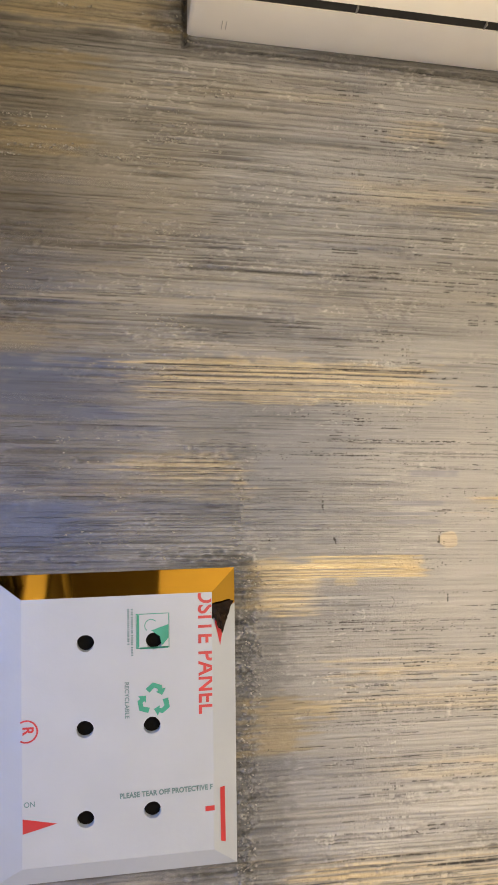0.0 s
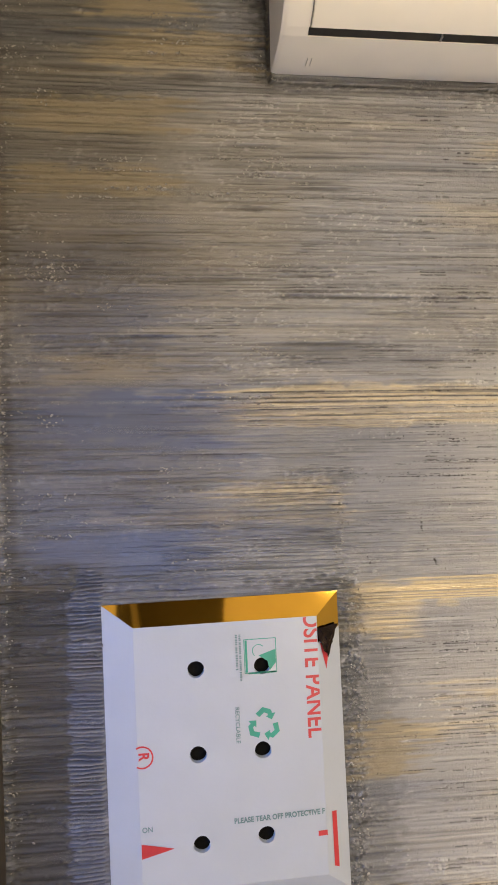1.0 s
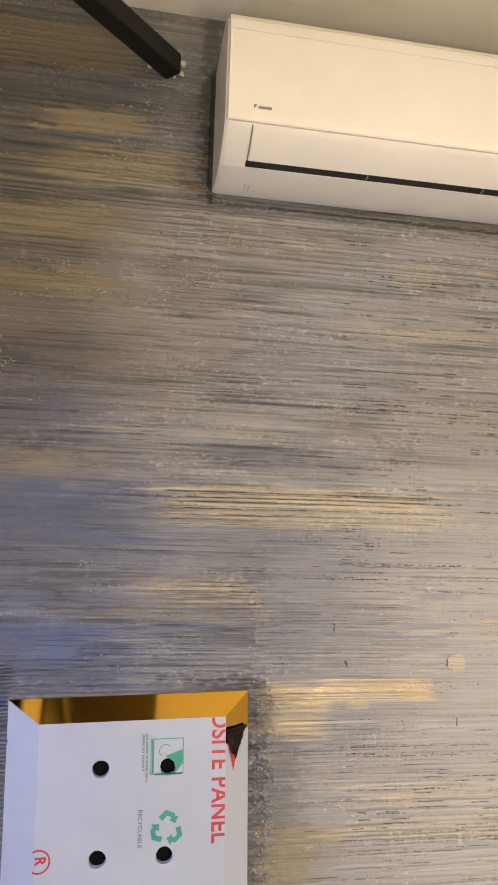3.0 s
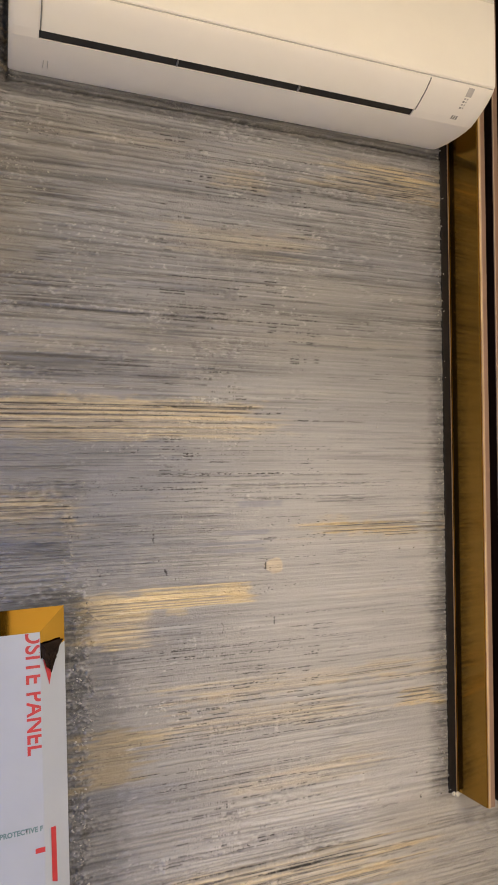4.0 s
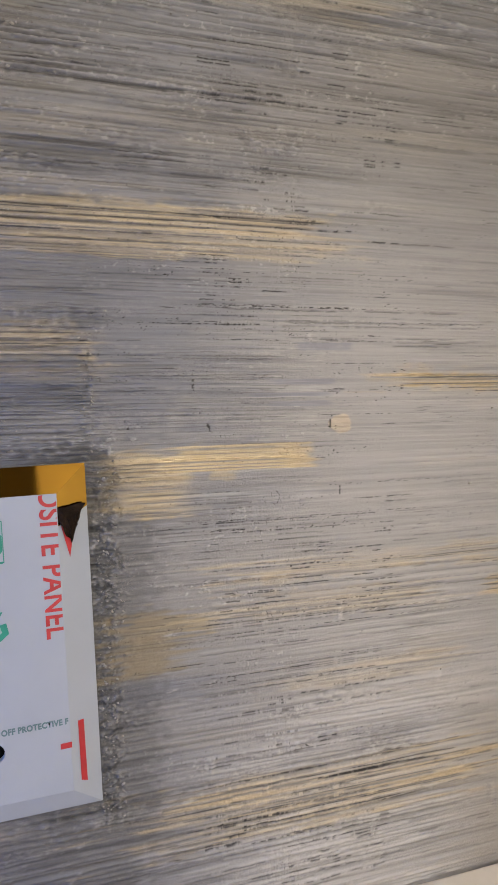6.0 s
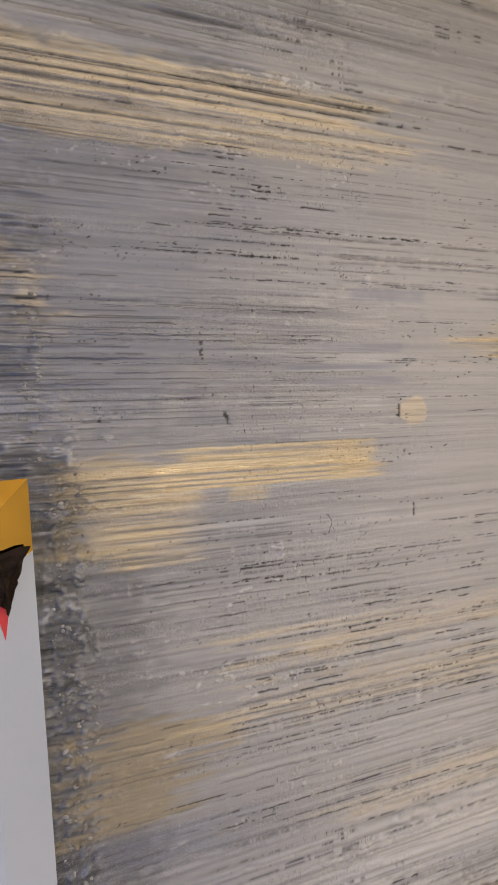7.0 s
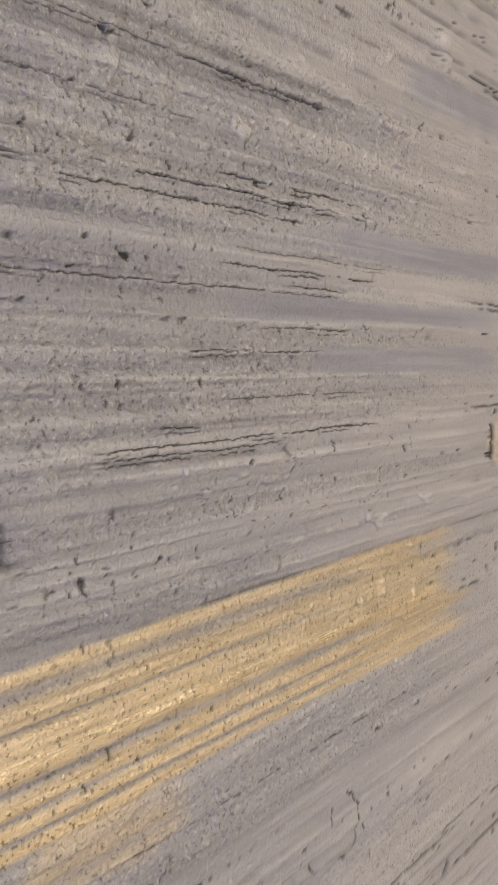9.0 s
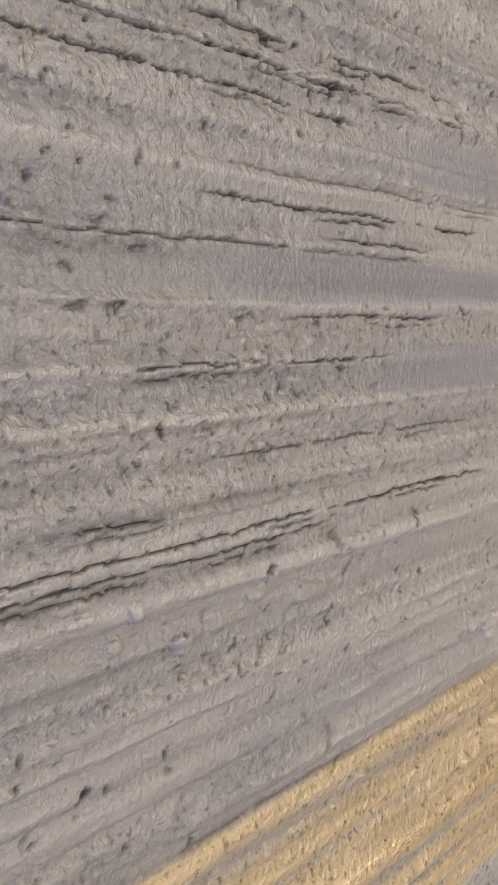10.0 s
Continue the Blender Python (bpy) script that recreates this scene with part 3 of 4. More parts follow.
smudge = np.maximum(smudge, 0.7 * patch(0.98, 1.17, 1.10, 1.55, 0.05, 0.03, 0.08))
slick = np.zeros_like(X)
for sx0, sx1, sz0, sz1 in ((0.705, 0.80, 1.5690, 1.5770), (0.680, 0.80, 1.5505, 1.5570), (0.712, 0.80, 1.5365, 1.5440), (0.745, 0.84, 1.620, 1.632)):
    slick = np.maximum(slick, patch(sx0, sx1, sz0, sz1, 0.012, 0.010, 0.0009))
smudge = np.clip(np.maximum(smudge, slick), 0, 1)
pit = pit * (1 - slick)
H *= (1 - 0.80 * smudge) * (1 - 0.40 * gate(0.34 - X, 0.0, 0.15) * gate(Z - 2.0, 0.0, 0.2))
kerf, tear, groove, worm = (f * (1 - 0.85 * smudge) for f in (kerf, tear, groove, worm))
H -= 0.00065 * tear + 0.0006 * pit
H += 0.0004 * gate(dashes(X, WAVE, 0.09, 0.005, 80), 0.45, 0.6) * (1 - tear)
# open joint along the foot and the side of the air conditioner
joint = gate(0.0026 - np.abs(Z - 2.3550 - 0.0012 * RAG), 0.0, 0.0015) * (X > 0.335) * (X < 1.19)
joint = np.maximum(joint, gate(0.004 - np.abs(X - 0.3345 - 0.0015 * RAG), 0.0, 0.003) * (Z > 2.35) * (Z < 2.63))
H -= 0.010 * joint
# the wall stays below the black trim and below the crooked panel
H = np.where((X > 1.208) & (Z > 1.005), np.minimum(H, 0.0012), H)
under = np.maximum(np.abs(X - 0.241 + 0.026 * (Z - 1.21)) - 0.200, np.abs(Z - 1.209 - 0.026 * (X - 0.241)) - 0.249)
H = np.where(under < 0, np.minimum(H, 0.0005), H)

# paint, with some light and shade put into its masks
tops = np.maximum(gate(comb, -0.5, 0.5), rib)
gold = np.zeros_like(X)


def stroke(x0, x1, z0, z1, power, soft=0.03, drag=0.05, on_tops=0.5, edge=0.0075):
    global gold
    p = patch(x0, x1, z0, z1, soft, drag, edge) * power
    gold = np.maximum(gold, p * (1 - on_tops + on_tops * tops))


stroke(0.30, 0.80, 1.748, 1.818, 0.78, 0.04, 0.08, 0.6)
stroke(0.614, 0.645, 1.431, 1.446, 0.6, 0.008, 0.004, 0.1, 0.004)
stroke(0.925, 1.15, 1.562, 1.590, 1.1, 0.04, 0.08, 0.5)
stroke(0.540, 0.770, 1.4425, 1.4805, 1.15, 0.022, 0.02, 0.15, 0.0009)
stroke(0.485, 0.580, 1.385, 1.478, 0.80, 0.035, 0.015, 0.35, 0.010)
stroke(0.462, 0.575, 1.145, 1.232, 0.10, 0.02, 0.05, 0.4)
stroke(0.63, 1.20, 1.268, 1.300, 0.6, 0.05, 0.12, 0.85)
stroke(0.60, 1.00, 1.205, 1.245, 0.5, 0.05, 0.12, 0.9)
stroke(1.105, 1.185, 1.205, 1.236, 1.0, 0.02, 0.03, 0.3)
stroke(0.955, 1.185, 2.255, 2.322, 0.60, 0.05, 0.08, 0.45)
stroke(1.050, 1.190, 2.270, 2.318, 1.0, 0.04, 0.04, 0.3)
stroke(0.72, 0.78, 2.232, 2.263, 0.45, 0.03, 0.03, 0.3)
stroke(0.66, 0.87, 2.098, 2.150, 0.30, 0.05, 0.08, 0.6)
stroke(0.04, 0.21, 2.462, 2.508, 0.30, 0.03, 0.04, 0.3)
stroke(0.05, 0.30, 2.362, 2.440, 0.32, 0.04, 0.06, 0.8)
stroke(0.25, 0.445, 1.608, 1.652, 0.5, 0.03, 0.05, 0.6)
stroke(0.42, 0.452, 1.604, 1.640, 0.6, 0.01, 0.01, 0.1)
stroke(0.06, 0.44, 1.578, 1.606, 0.22, 0.04, 0.08, 0.7)
stroke(0.53, 1.04, 0.850, 0.955, 0.95, 0.05, 0.15, 0.85)
stroke(0.88, 1.10, 0.868, 0.930, 0.6, 0.04, 0.08, 0.8)
stroke(0.75, 1.00, 1.085, 1.120, 0.4, 0.04, 0.10, 0.85)
gold = np.maximum(gold, 0.55 * dab)
# grey grooves dragged along the strokes
furrow = np.maximum(scores(X, WAVE, 0.30, 0.0105, 0.0010, 0.85, 96), scores(X, WAVE, 0.16, 0.0078, 0.0008, 0.6, 98)) * (1 - 0.85 * gate(0.035 - np.abs(Z - 1.463), 0.0, 0.01) * near)
for fz, fw in ((1.4752, 0.0019), (1.4675, 0.0005), (1.4562, 0.0014), (1.4505, 0.0008), (1.4460, 0.0009)):
    cut_line = np.exp(-((0.7 * Z + 0.3 * WAVE - fz) / fw) ** 2) * gate(0.75 + 0.03 * DRAG - X, 0.0, 0.04)
    furrow = np.maximum(furrow, cut_line * (0.80 + 0.20 * gate(lattice(X, Z, 0.03, 0.01, 97), -0.5, 0.2)))
furrow *= gate(gold, 0.25, 0.55)
gold = gold * (1 - 0.9 * furrow)
H -= 0.0006 * furrow
gold = np.clip(0.85 * gold * (1 - 0.75 * groove) + 0.10 * (1 - near) * gate(lattice(X, WAVE, 0.35, 0.02, 81), 0.35, 0.8) * tops, 0, 1)
gold = np.maximum(gold, 0.5 * dab)

bronze = 0.75 * patch(0.450, 0.58, 1.14, 1.236, 0.03, 0.04) + 0.55 * patch(0.448, 0.535, 1.385, 1.47, 0.03, 0.03)
bronze += 0.85 * patch(-0.12, 0.19, 2.585, 2.68, 0.05, 0.05) + 0.8 * patch(0.02, 0.22, 2.468, 2.512, 0.04, 0.05)
bronze += 0.7 * patch(0.01, 0.32, 2.375, 2.44, 0.05, 0.06) + 0.8 * patch(-0.07, 0.17, 2.258, 2.318, 0.05, 0.06)
bronze += 0.75 * patch(-0.10, 0.13, 2.15, 2.195, 0.04, 0.06) + 0.5 * patch(-0.04, 0.14, 1.825, 1.87, 0.04, 0.06)
bronze += 0.12 * gate(0.42 - X, 0.0, 0.2) * gate(lattice(X, WAVE, 0.16, 0.04, 95), -0.5, 0.5)
bronze += (0.27 - 0.08 * gate(X, 0.40, 0.6)) * gate(Z, 1.72, 2.1) * gate(lattice(X, Z, 0.25, 0.08, 82), -0.5, 0.5)
bronze += 0.40 * gate(X, 0.95, 1.15) * gate(1.08 - Z, 0.0, 0.12)
bronze = np.clip(bronze, 0, 0.9) * (0.85 + 0.15 * tops)

cool = gate(0.52 - X + 0.06 * lattice(X, Z, 0.2, 0.05, 83), 0.0, 0.30) * gate(2.05 - Z, 0.0, 0.35) * (0.55 + 0.45 * gate(lattice(X, WAVE, 0.3, 0.03, 84), -0.4, 0.4))
cool = np.maximum(cool, 0.22 * gate(lattice(X, Z, 0.4, 0.10, 85), 0.35, 0.8))
cool = np.maximum(cool, 0.85 * patch(0.40, 0.62, 1.10, 1.135, 0.05, 0.05) * 0.5)
cool = np.maximum(cool * 0.62, 0.75 * patch(-0.13, 0.27, 1.69, 1.815, 0.08, 0.08, 0.03))
cool = np.maximum(cool, 0.75 * patch(-0.13, 0.22, 1.47, 1.585, 0.08, 0.06, 0.02))
cool = np.maximum(cool, 0.7 * patch(-0.12, 0.15, 1.88, 2.10, 0.08, 0.06, 0.03))
cool = np.maximum(cool, 0.30 * slick)
grit = grit * (1 - 0.9 * slick)
cool = np.maximum(cool, 0.16 * patch(0.40, 0.78, 1.90, 2.30, 0.15, 0.05, 0.08))
dull = patch(0.34, 0.66, 1.52, 1.95, 0.10, 0.06, 0.06)
cool = np.maximum(cool, 0.26 * dull)
cool = np.maximum(np.clip(cool, 0, 1) * 0.85, 0.78 * navy)
pale = 0.55 * gate(X, 0.45, 0.95) * gate(1.95 - Z, 0.0, 0.35) + 0.12 * gate(dashes(X, WAVE, 0.3, 0.012, 86, 0.3), 0.2, 0.8) * gate(X, 0.3, 0.7)
pale = np.clip(pale + 0.60 * gate(1.15 - Z, 0.0, 0.2) * gate(X, 0.5, 0.8), 0, 1)
pale = np.maximum(pale, strip * (0.05 + 0.62 * gate(swing, 0.0, 0.9)))
pale += 0.45 * gate(lattice(X, Z, 0.016, 0.25, 132), 0.1, 0.6) * gate(X - 1.20, 0.0, 0.03) * gate(1.0 - Z, 0.0, 0.06) * gate(Z - 0.78, 0.0, 0.05)
pale = np.maximum(pale, 0.9 * dab)
pale = np.maximum(pale, np.maximum.reduce([0.7 * nub, 0.75 * crust * (1 - rubble), 0.45 * rocks, 0.35 * bead]))
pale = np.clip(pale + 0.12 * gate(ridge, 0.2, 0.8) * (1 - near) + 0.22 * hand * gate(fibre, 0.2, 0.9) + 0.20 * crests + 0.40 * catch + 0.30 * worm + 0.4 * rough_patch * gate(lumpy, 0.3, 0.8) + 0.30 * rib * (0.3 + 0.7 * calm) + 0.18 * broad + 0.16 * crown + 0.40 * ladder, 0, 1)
crest = gate(swing, 0.0, 0.9)
murk = gate(0.0 - X, 0.0, 0.03) * gate(1.53 - Z, 0.0, 0.05) * (1 - strip)
pale = pale * (1 - 0.75 * murk)
cool = cool * (1 - strip) + strip * (0.95 - 0.55 * crest)
wash_shade = 0.50 * gate(0.35 - X + 0.08 * lattice(X, Z, 0.15, 0.04, 90), 0.0, 0.30)
wash_shade = np.maximum(wash_shade, 0.78 * gate(0.040 - ring + 0.014 * RAG, 0.0, 0.03) * gate(X, 0.12, 0.40))
wash_shade = np.maximum(wash_shade, 0.48 * gate(0.12 - ring + 0.02 * RAG, 0.0, 0.06) * gate(X, 0.30, 0.45) * gate(1.42 - Z, 0.0, 0.06))
wash_shade = np.maximum(wash_shade, 0.96 * gate(0.02 - X, 0.0, 0.03) * gate(1.56 - Z, 0.0, 0.05) * (1 - 0.9 * strip))
wash_shade = np.maximum(wash_shade, 0.62 * gate(X - 1.160 + 0.010 * RAG + 0.006 * DRAG, 0.0, 0.055) * gate(Z, 0.97, 1.03))
wash_shade = np.maximum(wash_shade, 0.20 * gate(0.60 - X + 0.05 * RAG, 0.0, 0.12) * gate(lattice(X, Z, 0.12, 0.03, 92), -0.5, 0.4))
wash_shade = np.maximum(wash_shade, 0.32 * gate(Z - 2.335 + 0.006 * RAG, 0.0, 0.015) * gate(X, 0.30, 0.34))
wash_shade = np.maximum(wash_shade, 0.10 * gate(Z - 2.22, 0.0, 0.10) * gate(lattice(X, Z, 0.25, 0.05, 91), -0.6, 0.2))
wash_shade = np.maximum(wash_shade, 0.75 * gate(0.055 - corner, 0.0, 0.03))
wash_shade = np.maximum(wash_shade, 0.7 * gate(0.030 - np.abs(X - 0.330) + 0.01 * RAG, 0.0, 0.02) * gate(Z - 2.34, 0.0, 0.02))
wash_shade = np.maximum(wash_shade, 0.78 * rubble * (1 - 0.7 * rocks))
wash_shade = np.maximum(wash_shade, 0.5 * gate(0.54 - X + 0.03 * RAG, 0.0, 0.05) * gate(0.975 - Z, 0.0, 0.02))
wash_shade = np.clip(wash_shade + 0.24 * gate(0.36 - X + 0.05 * RAG, 0.0, 0.2) * gate(np.minimum(Z - 1.95, 2.66 - Z), 0.0, 0.1), 0, 1) * (1 - 0.8 * bead) * (1 - 0.6 * gate(lump, 0.45, 0.9) * np.clip(rough_zone, 0, 1))
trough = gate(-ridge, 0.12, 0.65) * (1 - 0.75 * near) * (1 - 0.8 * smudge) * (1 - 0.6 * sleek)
wash_shade = np.clip(wash_shade + 0.26 * trough + 0.09 * furrows + 0.10 * dull, 0, 1)
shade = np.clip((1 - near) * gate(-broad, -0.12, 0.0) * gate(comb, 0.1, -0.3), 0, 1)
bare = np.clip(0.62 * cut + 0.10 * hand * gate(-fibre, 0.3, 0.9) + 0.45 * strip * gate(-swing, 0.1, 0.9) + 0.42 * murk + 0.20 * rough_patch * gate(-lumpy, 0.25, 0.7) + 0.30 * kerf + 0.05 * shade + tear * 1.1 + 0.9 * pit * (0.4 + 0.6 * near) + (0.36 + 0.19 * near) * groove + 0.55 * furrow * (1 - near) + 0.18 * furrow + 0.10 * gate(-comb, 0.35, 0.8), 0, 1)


def relief_wall():
    nx, nz = len(GX), len(GZ)
    co = np.stack([X, WY - H, Z], -1).reshape(-1, 3)
    back = np.array([(x, WY + 0.14, z) for z in (GZ[0], GZ[-1]) for x in (GX[0], GX[-1])])
    n0 = nx * nz
    co = np.concatenate([co, back]).astype(np.float32)
    idx = np.arange(n0).reshape(nz, nx)
    quads = np.stack([idx[:-1, :-1], idx[:-1, 1:], idx[1:, 1:], idx[1:, :-1]], -1).reshape(-1, 4)
    a, b, c, d = idx[0, 0], idx[0, -1], idx[-1, 0], idx[-1, -1]
    e, f, g, h = n0, n0 + 1, n0 + 2, n0 + 3
    shell = np.array([(f, e, g, h), (e, a, c, g), (b, f, h, d), (e, f, b, a), (c, d, h, g)])
    quads = np.concatenate([quads, shell]).astype(np.int32)
    me = bpy.data.meshes.new("wall_north")
    me.vertices.add(len(co))
    me.vertices.foreach_set("co", co.ravel())
    me.loops.add(quads.size)
    me.loops.foreach_set("vertex_index", quads.ravel())
    me.polygons.add(len(quads))
    me.polygons.foreach_set("loop_start", np.arange(0, quads.size, 4, dtype=np.int32))
    me.update(calc_edges=True)
    smooth = np.ones(len(quads), bool)
    smooth[-5:] = False
    me.polygons.foreach_set("use_smooth", smooth)
    for name, values in (("gold", gold), ("bronze", bronze), ("cool", cool), ("pale", pale), ("wash_shade", wash_shade), ("grit", grit), ("bare", bare)):
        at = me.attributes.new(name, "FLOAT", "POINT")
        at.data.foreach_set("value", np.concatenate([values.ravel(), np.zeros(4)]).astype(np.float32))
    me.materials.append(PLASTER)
    return tagged(new("wall_north", me), "silver-grey dragged plaster wall with gold brushed streaks and blue from paint and painted window light", "wall", kind="structure")


relief_wall()


def crumb_material():
    m, nt, b = mat("plaster_crumb")
    geo = nt.nodes.new("ShaderNodeNewGeometry")
    wire(nt, mix(nt, geo.outputs["Random Per Island"], (0.12, 0.115, 0.11), (0.38, 0.36, 0.33)), b.inputs["Base Color"])
    b.inputs["Roughness"].default_value = 0.28
    return m


def plaster_crumbs(count):
    """Small hardened crumbs that stuck to the wall where the plaster was dragged: thick along the corner, round the panel and by the trim."""
    rng = np.random.default_rng(140)
    line = gate(lattice(X, WAVE, 0.09, 0.008, 141), 0.25, 0.6) * gate(lattice(X, Z, 0.11, 0.04, 142), 0.05, 0.5)
    odds = 1.3 * line * gate(0.50 - X, 0.0, 0.15) * gate(Z - 1.45, 0.0, 0.05) * (1 - 0.6 * navy)
    odds += 0.25 * line * gate(0.85 - X, 0.0, 0.3) * gate(Z - 1.85, 0.0, 0.1) + 0.03 * line
    odds += 1.1 * gate(0.030 - corner, 0.0, 0.015) + 0.10 * gate(0.060 - corner, 0.0, 0.02)
    odds += 0.45 * rubble + 0.5 * gate(X - 1.188, 0.0, 0.012) * (X < 1.218) * (Z > 1.0)
    odds += 0.8 * gate(0.014 - np.abs(X - 0.44), 0.0, 0.01) * (Z > 1.47) * (Z < 1.64)
    odds *= ~((X > 0.03) & (X < 0.449) & (Z < 1.475)) & (Z > 0.75)
    odds *= ~((X > 0.48) & (X < 0.95) & (Z > 1.1) & (Z < 1.8)) | (rubble > 0.15)
    odds *= 1 - 0.7 * murk
    odds = (odds * DZ * np.gradient(GX)[None, :]).ravel()
    at = rng.choice(odds.size, count, p=odds / odds.sum())
    px = X.ravel()[at] + rng.uniform(-0.0015, 0.0015, count)
    pz = Z.ravel()[at] + rng.uniform(-0.0006, 0.0006, count)
    py = WY - H.ravel()[at]
    ball = bmesh.new()
    bmesh.ops.create_icosphere(ball, subdivisions=1, radius=1.0)
    shape = np.array([v.co[:] for v in ball.verts])
    tri = np.array([[v.index for v in f.verts] for f in ball.faces])
    ball.free()
    n = len(shape)
    wide = np.minimum(rng.lognormal(math.log(0.0014), 0.35, count), 0.0022)
    size = np.stack([wide * rng.uniform(0.9, 1.8, count), wide * rng.uniform(0.6, 1.0, count), wide * rng.uniform(0.6, 1.0, count)], -1)
    co = shape[None] * size[:, None] * rng.uniform(0.65, 1.3, (count, n, 1))
    lean = rng.uniform(-0.9, 0.9, count)
    c, s = np.cos(lean)[:, None], np.sin(lean)[:, None]
    co = np.stack([co[..., 0] * c - co[..., 2] * s, co[..., 1], co[..., 0] * s + co[..., 2] * c], -1)
    co += np.stack([px, py - size[:, 1] * 0.5, pz], -1)[:, None]
    faces = (tri[None] + (np.arange(count) * n)[:, None, None]).reshape(-1, 3)
    me = bpy.data.meshes.new("plaster_crumbs")
    me.from_pydata(co.reshape(-1, 3).tolist(), [], faces.tolist())
    me.polygons.foreach_set("use_smooth", np.ones(len(faces), bool))
    me.materials.append(crumb_material())
    tagged(new("plaster_crumbs", me), "small hardened grey plaster crumbs stuck on the dragged wall", "plaster crumbs", kind="stuff")


plaster_crumbs(4800)

# ---- the plain room round it ----
part_lower = part("wall_north_lower", boxm(WX0, WX1, WY, WY + 0.14, 0.0, 0.66), WALL_PAINT)
tagged(part_lower, "plain greige wall below the counter top", "wall", kind="structure")
tagged(part("floor", boxm(WX0 - 0.3, WX1 + 0.3, BACK - 0.15, WY + 0.14, -0.1, 0.0), FLOOR_MAT), "plain beige floor", "floor", kind="structure")
tagged(part("ceiling", boxm(WX0 - 0.3, WX1 + 0.3, BACK - 0.15, WY + 0.14, ROOF, ROOF + 0.1), CEIL_PAINT), "smooth off-white painted ceiling", "ceiling", kind="structure")
tagged(part("wall_east", boxm(WX1, WX1 + 0.12, BACK, WY + 0.14, 0.0, ROOF), WALL_PAINT), "plain light grey side wall", "wall", kind="structure")
tagged(part("wall_south", boxm(WX0, WX1, BACK - 0.12, BACK, 0.0, ROOF), CEIL_PAINT), "plain cream wall", "wall", kind="structure")

tagged(part("reflected_ceiling_board", boxm(WX0 + 0.065, 0.33, -1.9, -0.15, ROOF - 0.06, ROOF - 0.002, 0.003), BASE_DARK), "unseen dark board added under the ceiling for the gold mirror edge", "ceiling panel", kind="structure")

tagged(part("reflected_wall_board", boxm(WX0 - 0.02, WX0 + 0.028, -1.9, -0.15, 1.9, ROOF - 0.03, 0.003), BASE_DARK), "unseen dark board added high on the side wall for the gold mirror edge", "wall panel", kind="structure")

# west wall with an opening for the glazed door
OY0, OY1, OZ1 = 0.30, 1.455, 2.245
bm = bmesh.new()
boxm(WX0 - 0.14, WX0, BACK, OY0, 0.0, ROOF, bm=bm)
boxm(WX0 - 0.14, WX0, OY0, OY1, OZ1, ROOF, bm=bm)
boxm(WX0 - 0.14, WX0, OY1, WY + 0.14, 0.0, ROOF, bm=bm)
LEAN = 0.0265                  # the side wall and its door lean a little
for v in bm.verts:
    v.co.x += (ROOF - v.co.z) * LEAN
tagged(part("wall_west", bm, WALL_PAINT), "plain greige painted side wall", "wall", kind="structure")


def glazed_door():
    t = thing("door_1", (WX0, 0.88, 0.0), "bronze aluminium framed glazed door with dark blue glass", "door", kind="structure")
    fx0, fx1 = WX0 - 0.10, WX0 + 0.002
    w = 0.042
    put("jamb", boxm(fx0, fx1, OY1 - w, OY1, 0.0, OZ1 - 0.088, 0.002), FRAME_MAT, t)
    put("jamb", boxm(fx0, fx1, OY0, OY0 + w, 0.0, OZ1 - 0.088, 0.002), FRAME_MAT, t)
    put("head", boxm(fx0, fx1, OY0, OY1, OZ1 - 0.088, OZ1, 0.002), FRAME_MAT, t)
    for y0, y1 in ((OY1 - w - 0.008, OY1 - w), (OY0 + w, OY0 + w + 0.008)):
        put("gasket", boxm(fx0 + 0.02, fx1 - 0.016, y0, y1, 0.0, OZ1 - 0.088), GASKET, t)
    put("gasket", boxm(fx0 + 0.02, fx1 - 0.016, OY0 + w, OY1 - w, OZ1 - 0.096, OZ1 - 0.088), GASKET, t)
    sy0, sy1, sz1 = OY0 + w + 0.008, OY1 - w - 0.008, OZ1 - 0.096
    sash = put("leaf", boxm(fx0 + 0.03, fx1 - 0.030, sy1 - 0.022, sy1, 0.01, sz1, 0.001), GASKET, t, "slim black door leaf frame")
    put("leaf", boxm(fx0 + 0.03, fx1 - 0.030, sy0, sy0 + 0.022, 0.01, sz1, 0.001), GASKET, t, "slim black door leaf frame")
    put("leaf", boxm(fx0 + 0.03, fx1 - 0.030, sy0 + 0.022, sy1 - 0.022, sz1 - 0.022, sz1, 0.001), GASKET, t, "slim black door leaf frame")
    put("leaf", boxm(fx0 + 0.03, fx1 - 0.030, sy0 + 0.022, sy1 - 0.022, 0.01, 0.08, 0.001), GASKET, t, "slim black door leaf frame")
    bead = put("bead", boxm(fx1 - 0.034, fx1 - 0.028, sy1 - 0.026, sy1 - 0.022, 0.08, sz1 - 0.022), BEAD, t, "thin pale glazing bead")
    pane = put("pane", boxm(fx0 + 0.045, fx0 + 0.051, sy0 + 0.02, sy1 - 0.02, 0.07, sz1 - 0.02), GLASS, t, "dark blue tinted glass")
    pane.visible_shadow = False
    t.location.x += ROOF * LEAN
    t.rotation_euler.y = -LEAN


glazed_door()


# dusk outside the glazed door
DUSK = bpy.data.materials.new("dusk_blue_outdoors")
DUSK.use_nodes = True
glow = DUSK.node_tree.nodes.new("ShaderNodeEmission")
glow.inputs[0].default_value, glow.inputs[1].default_value = (0.10, 0.14, 0.30, 1), 1.7
DUSK.node_tree.links.new(glow.outputs[0], DUSK.node_tree.nodes["Material Output"].inputs[0])
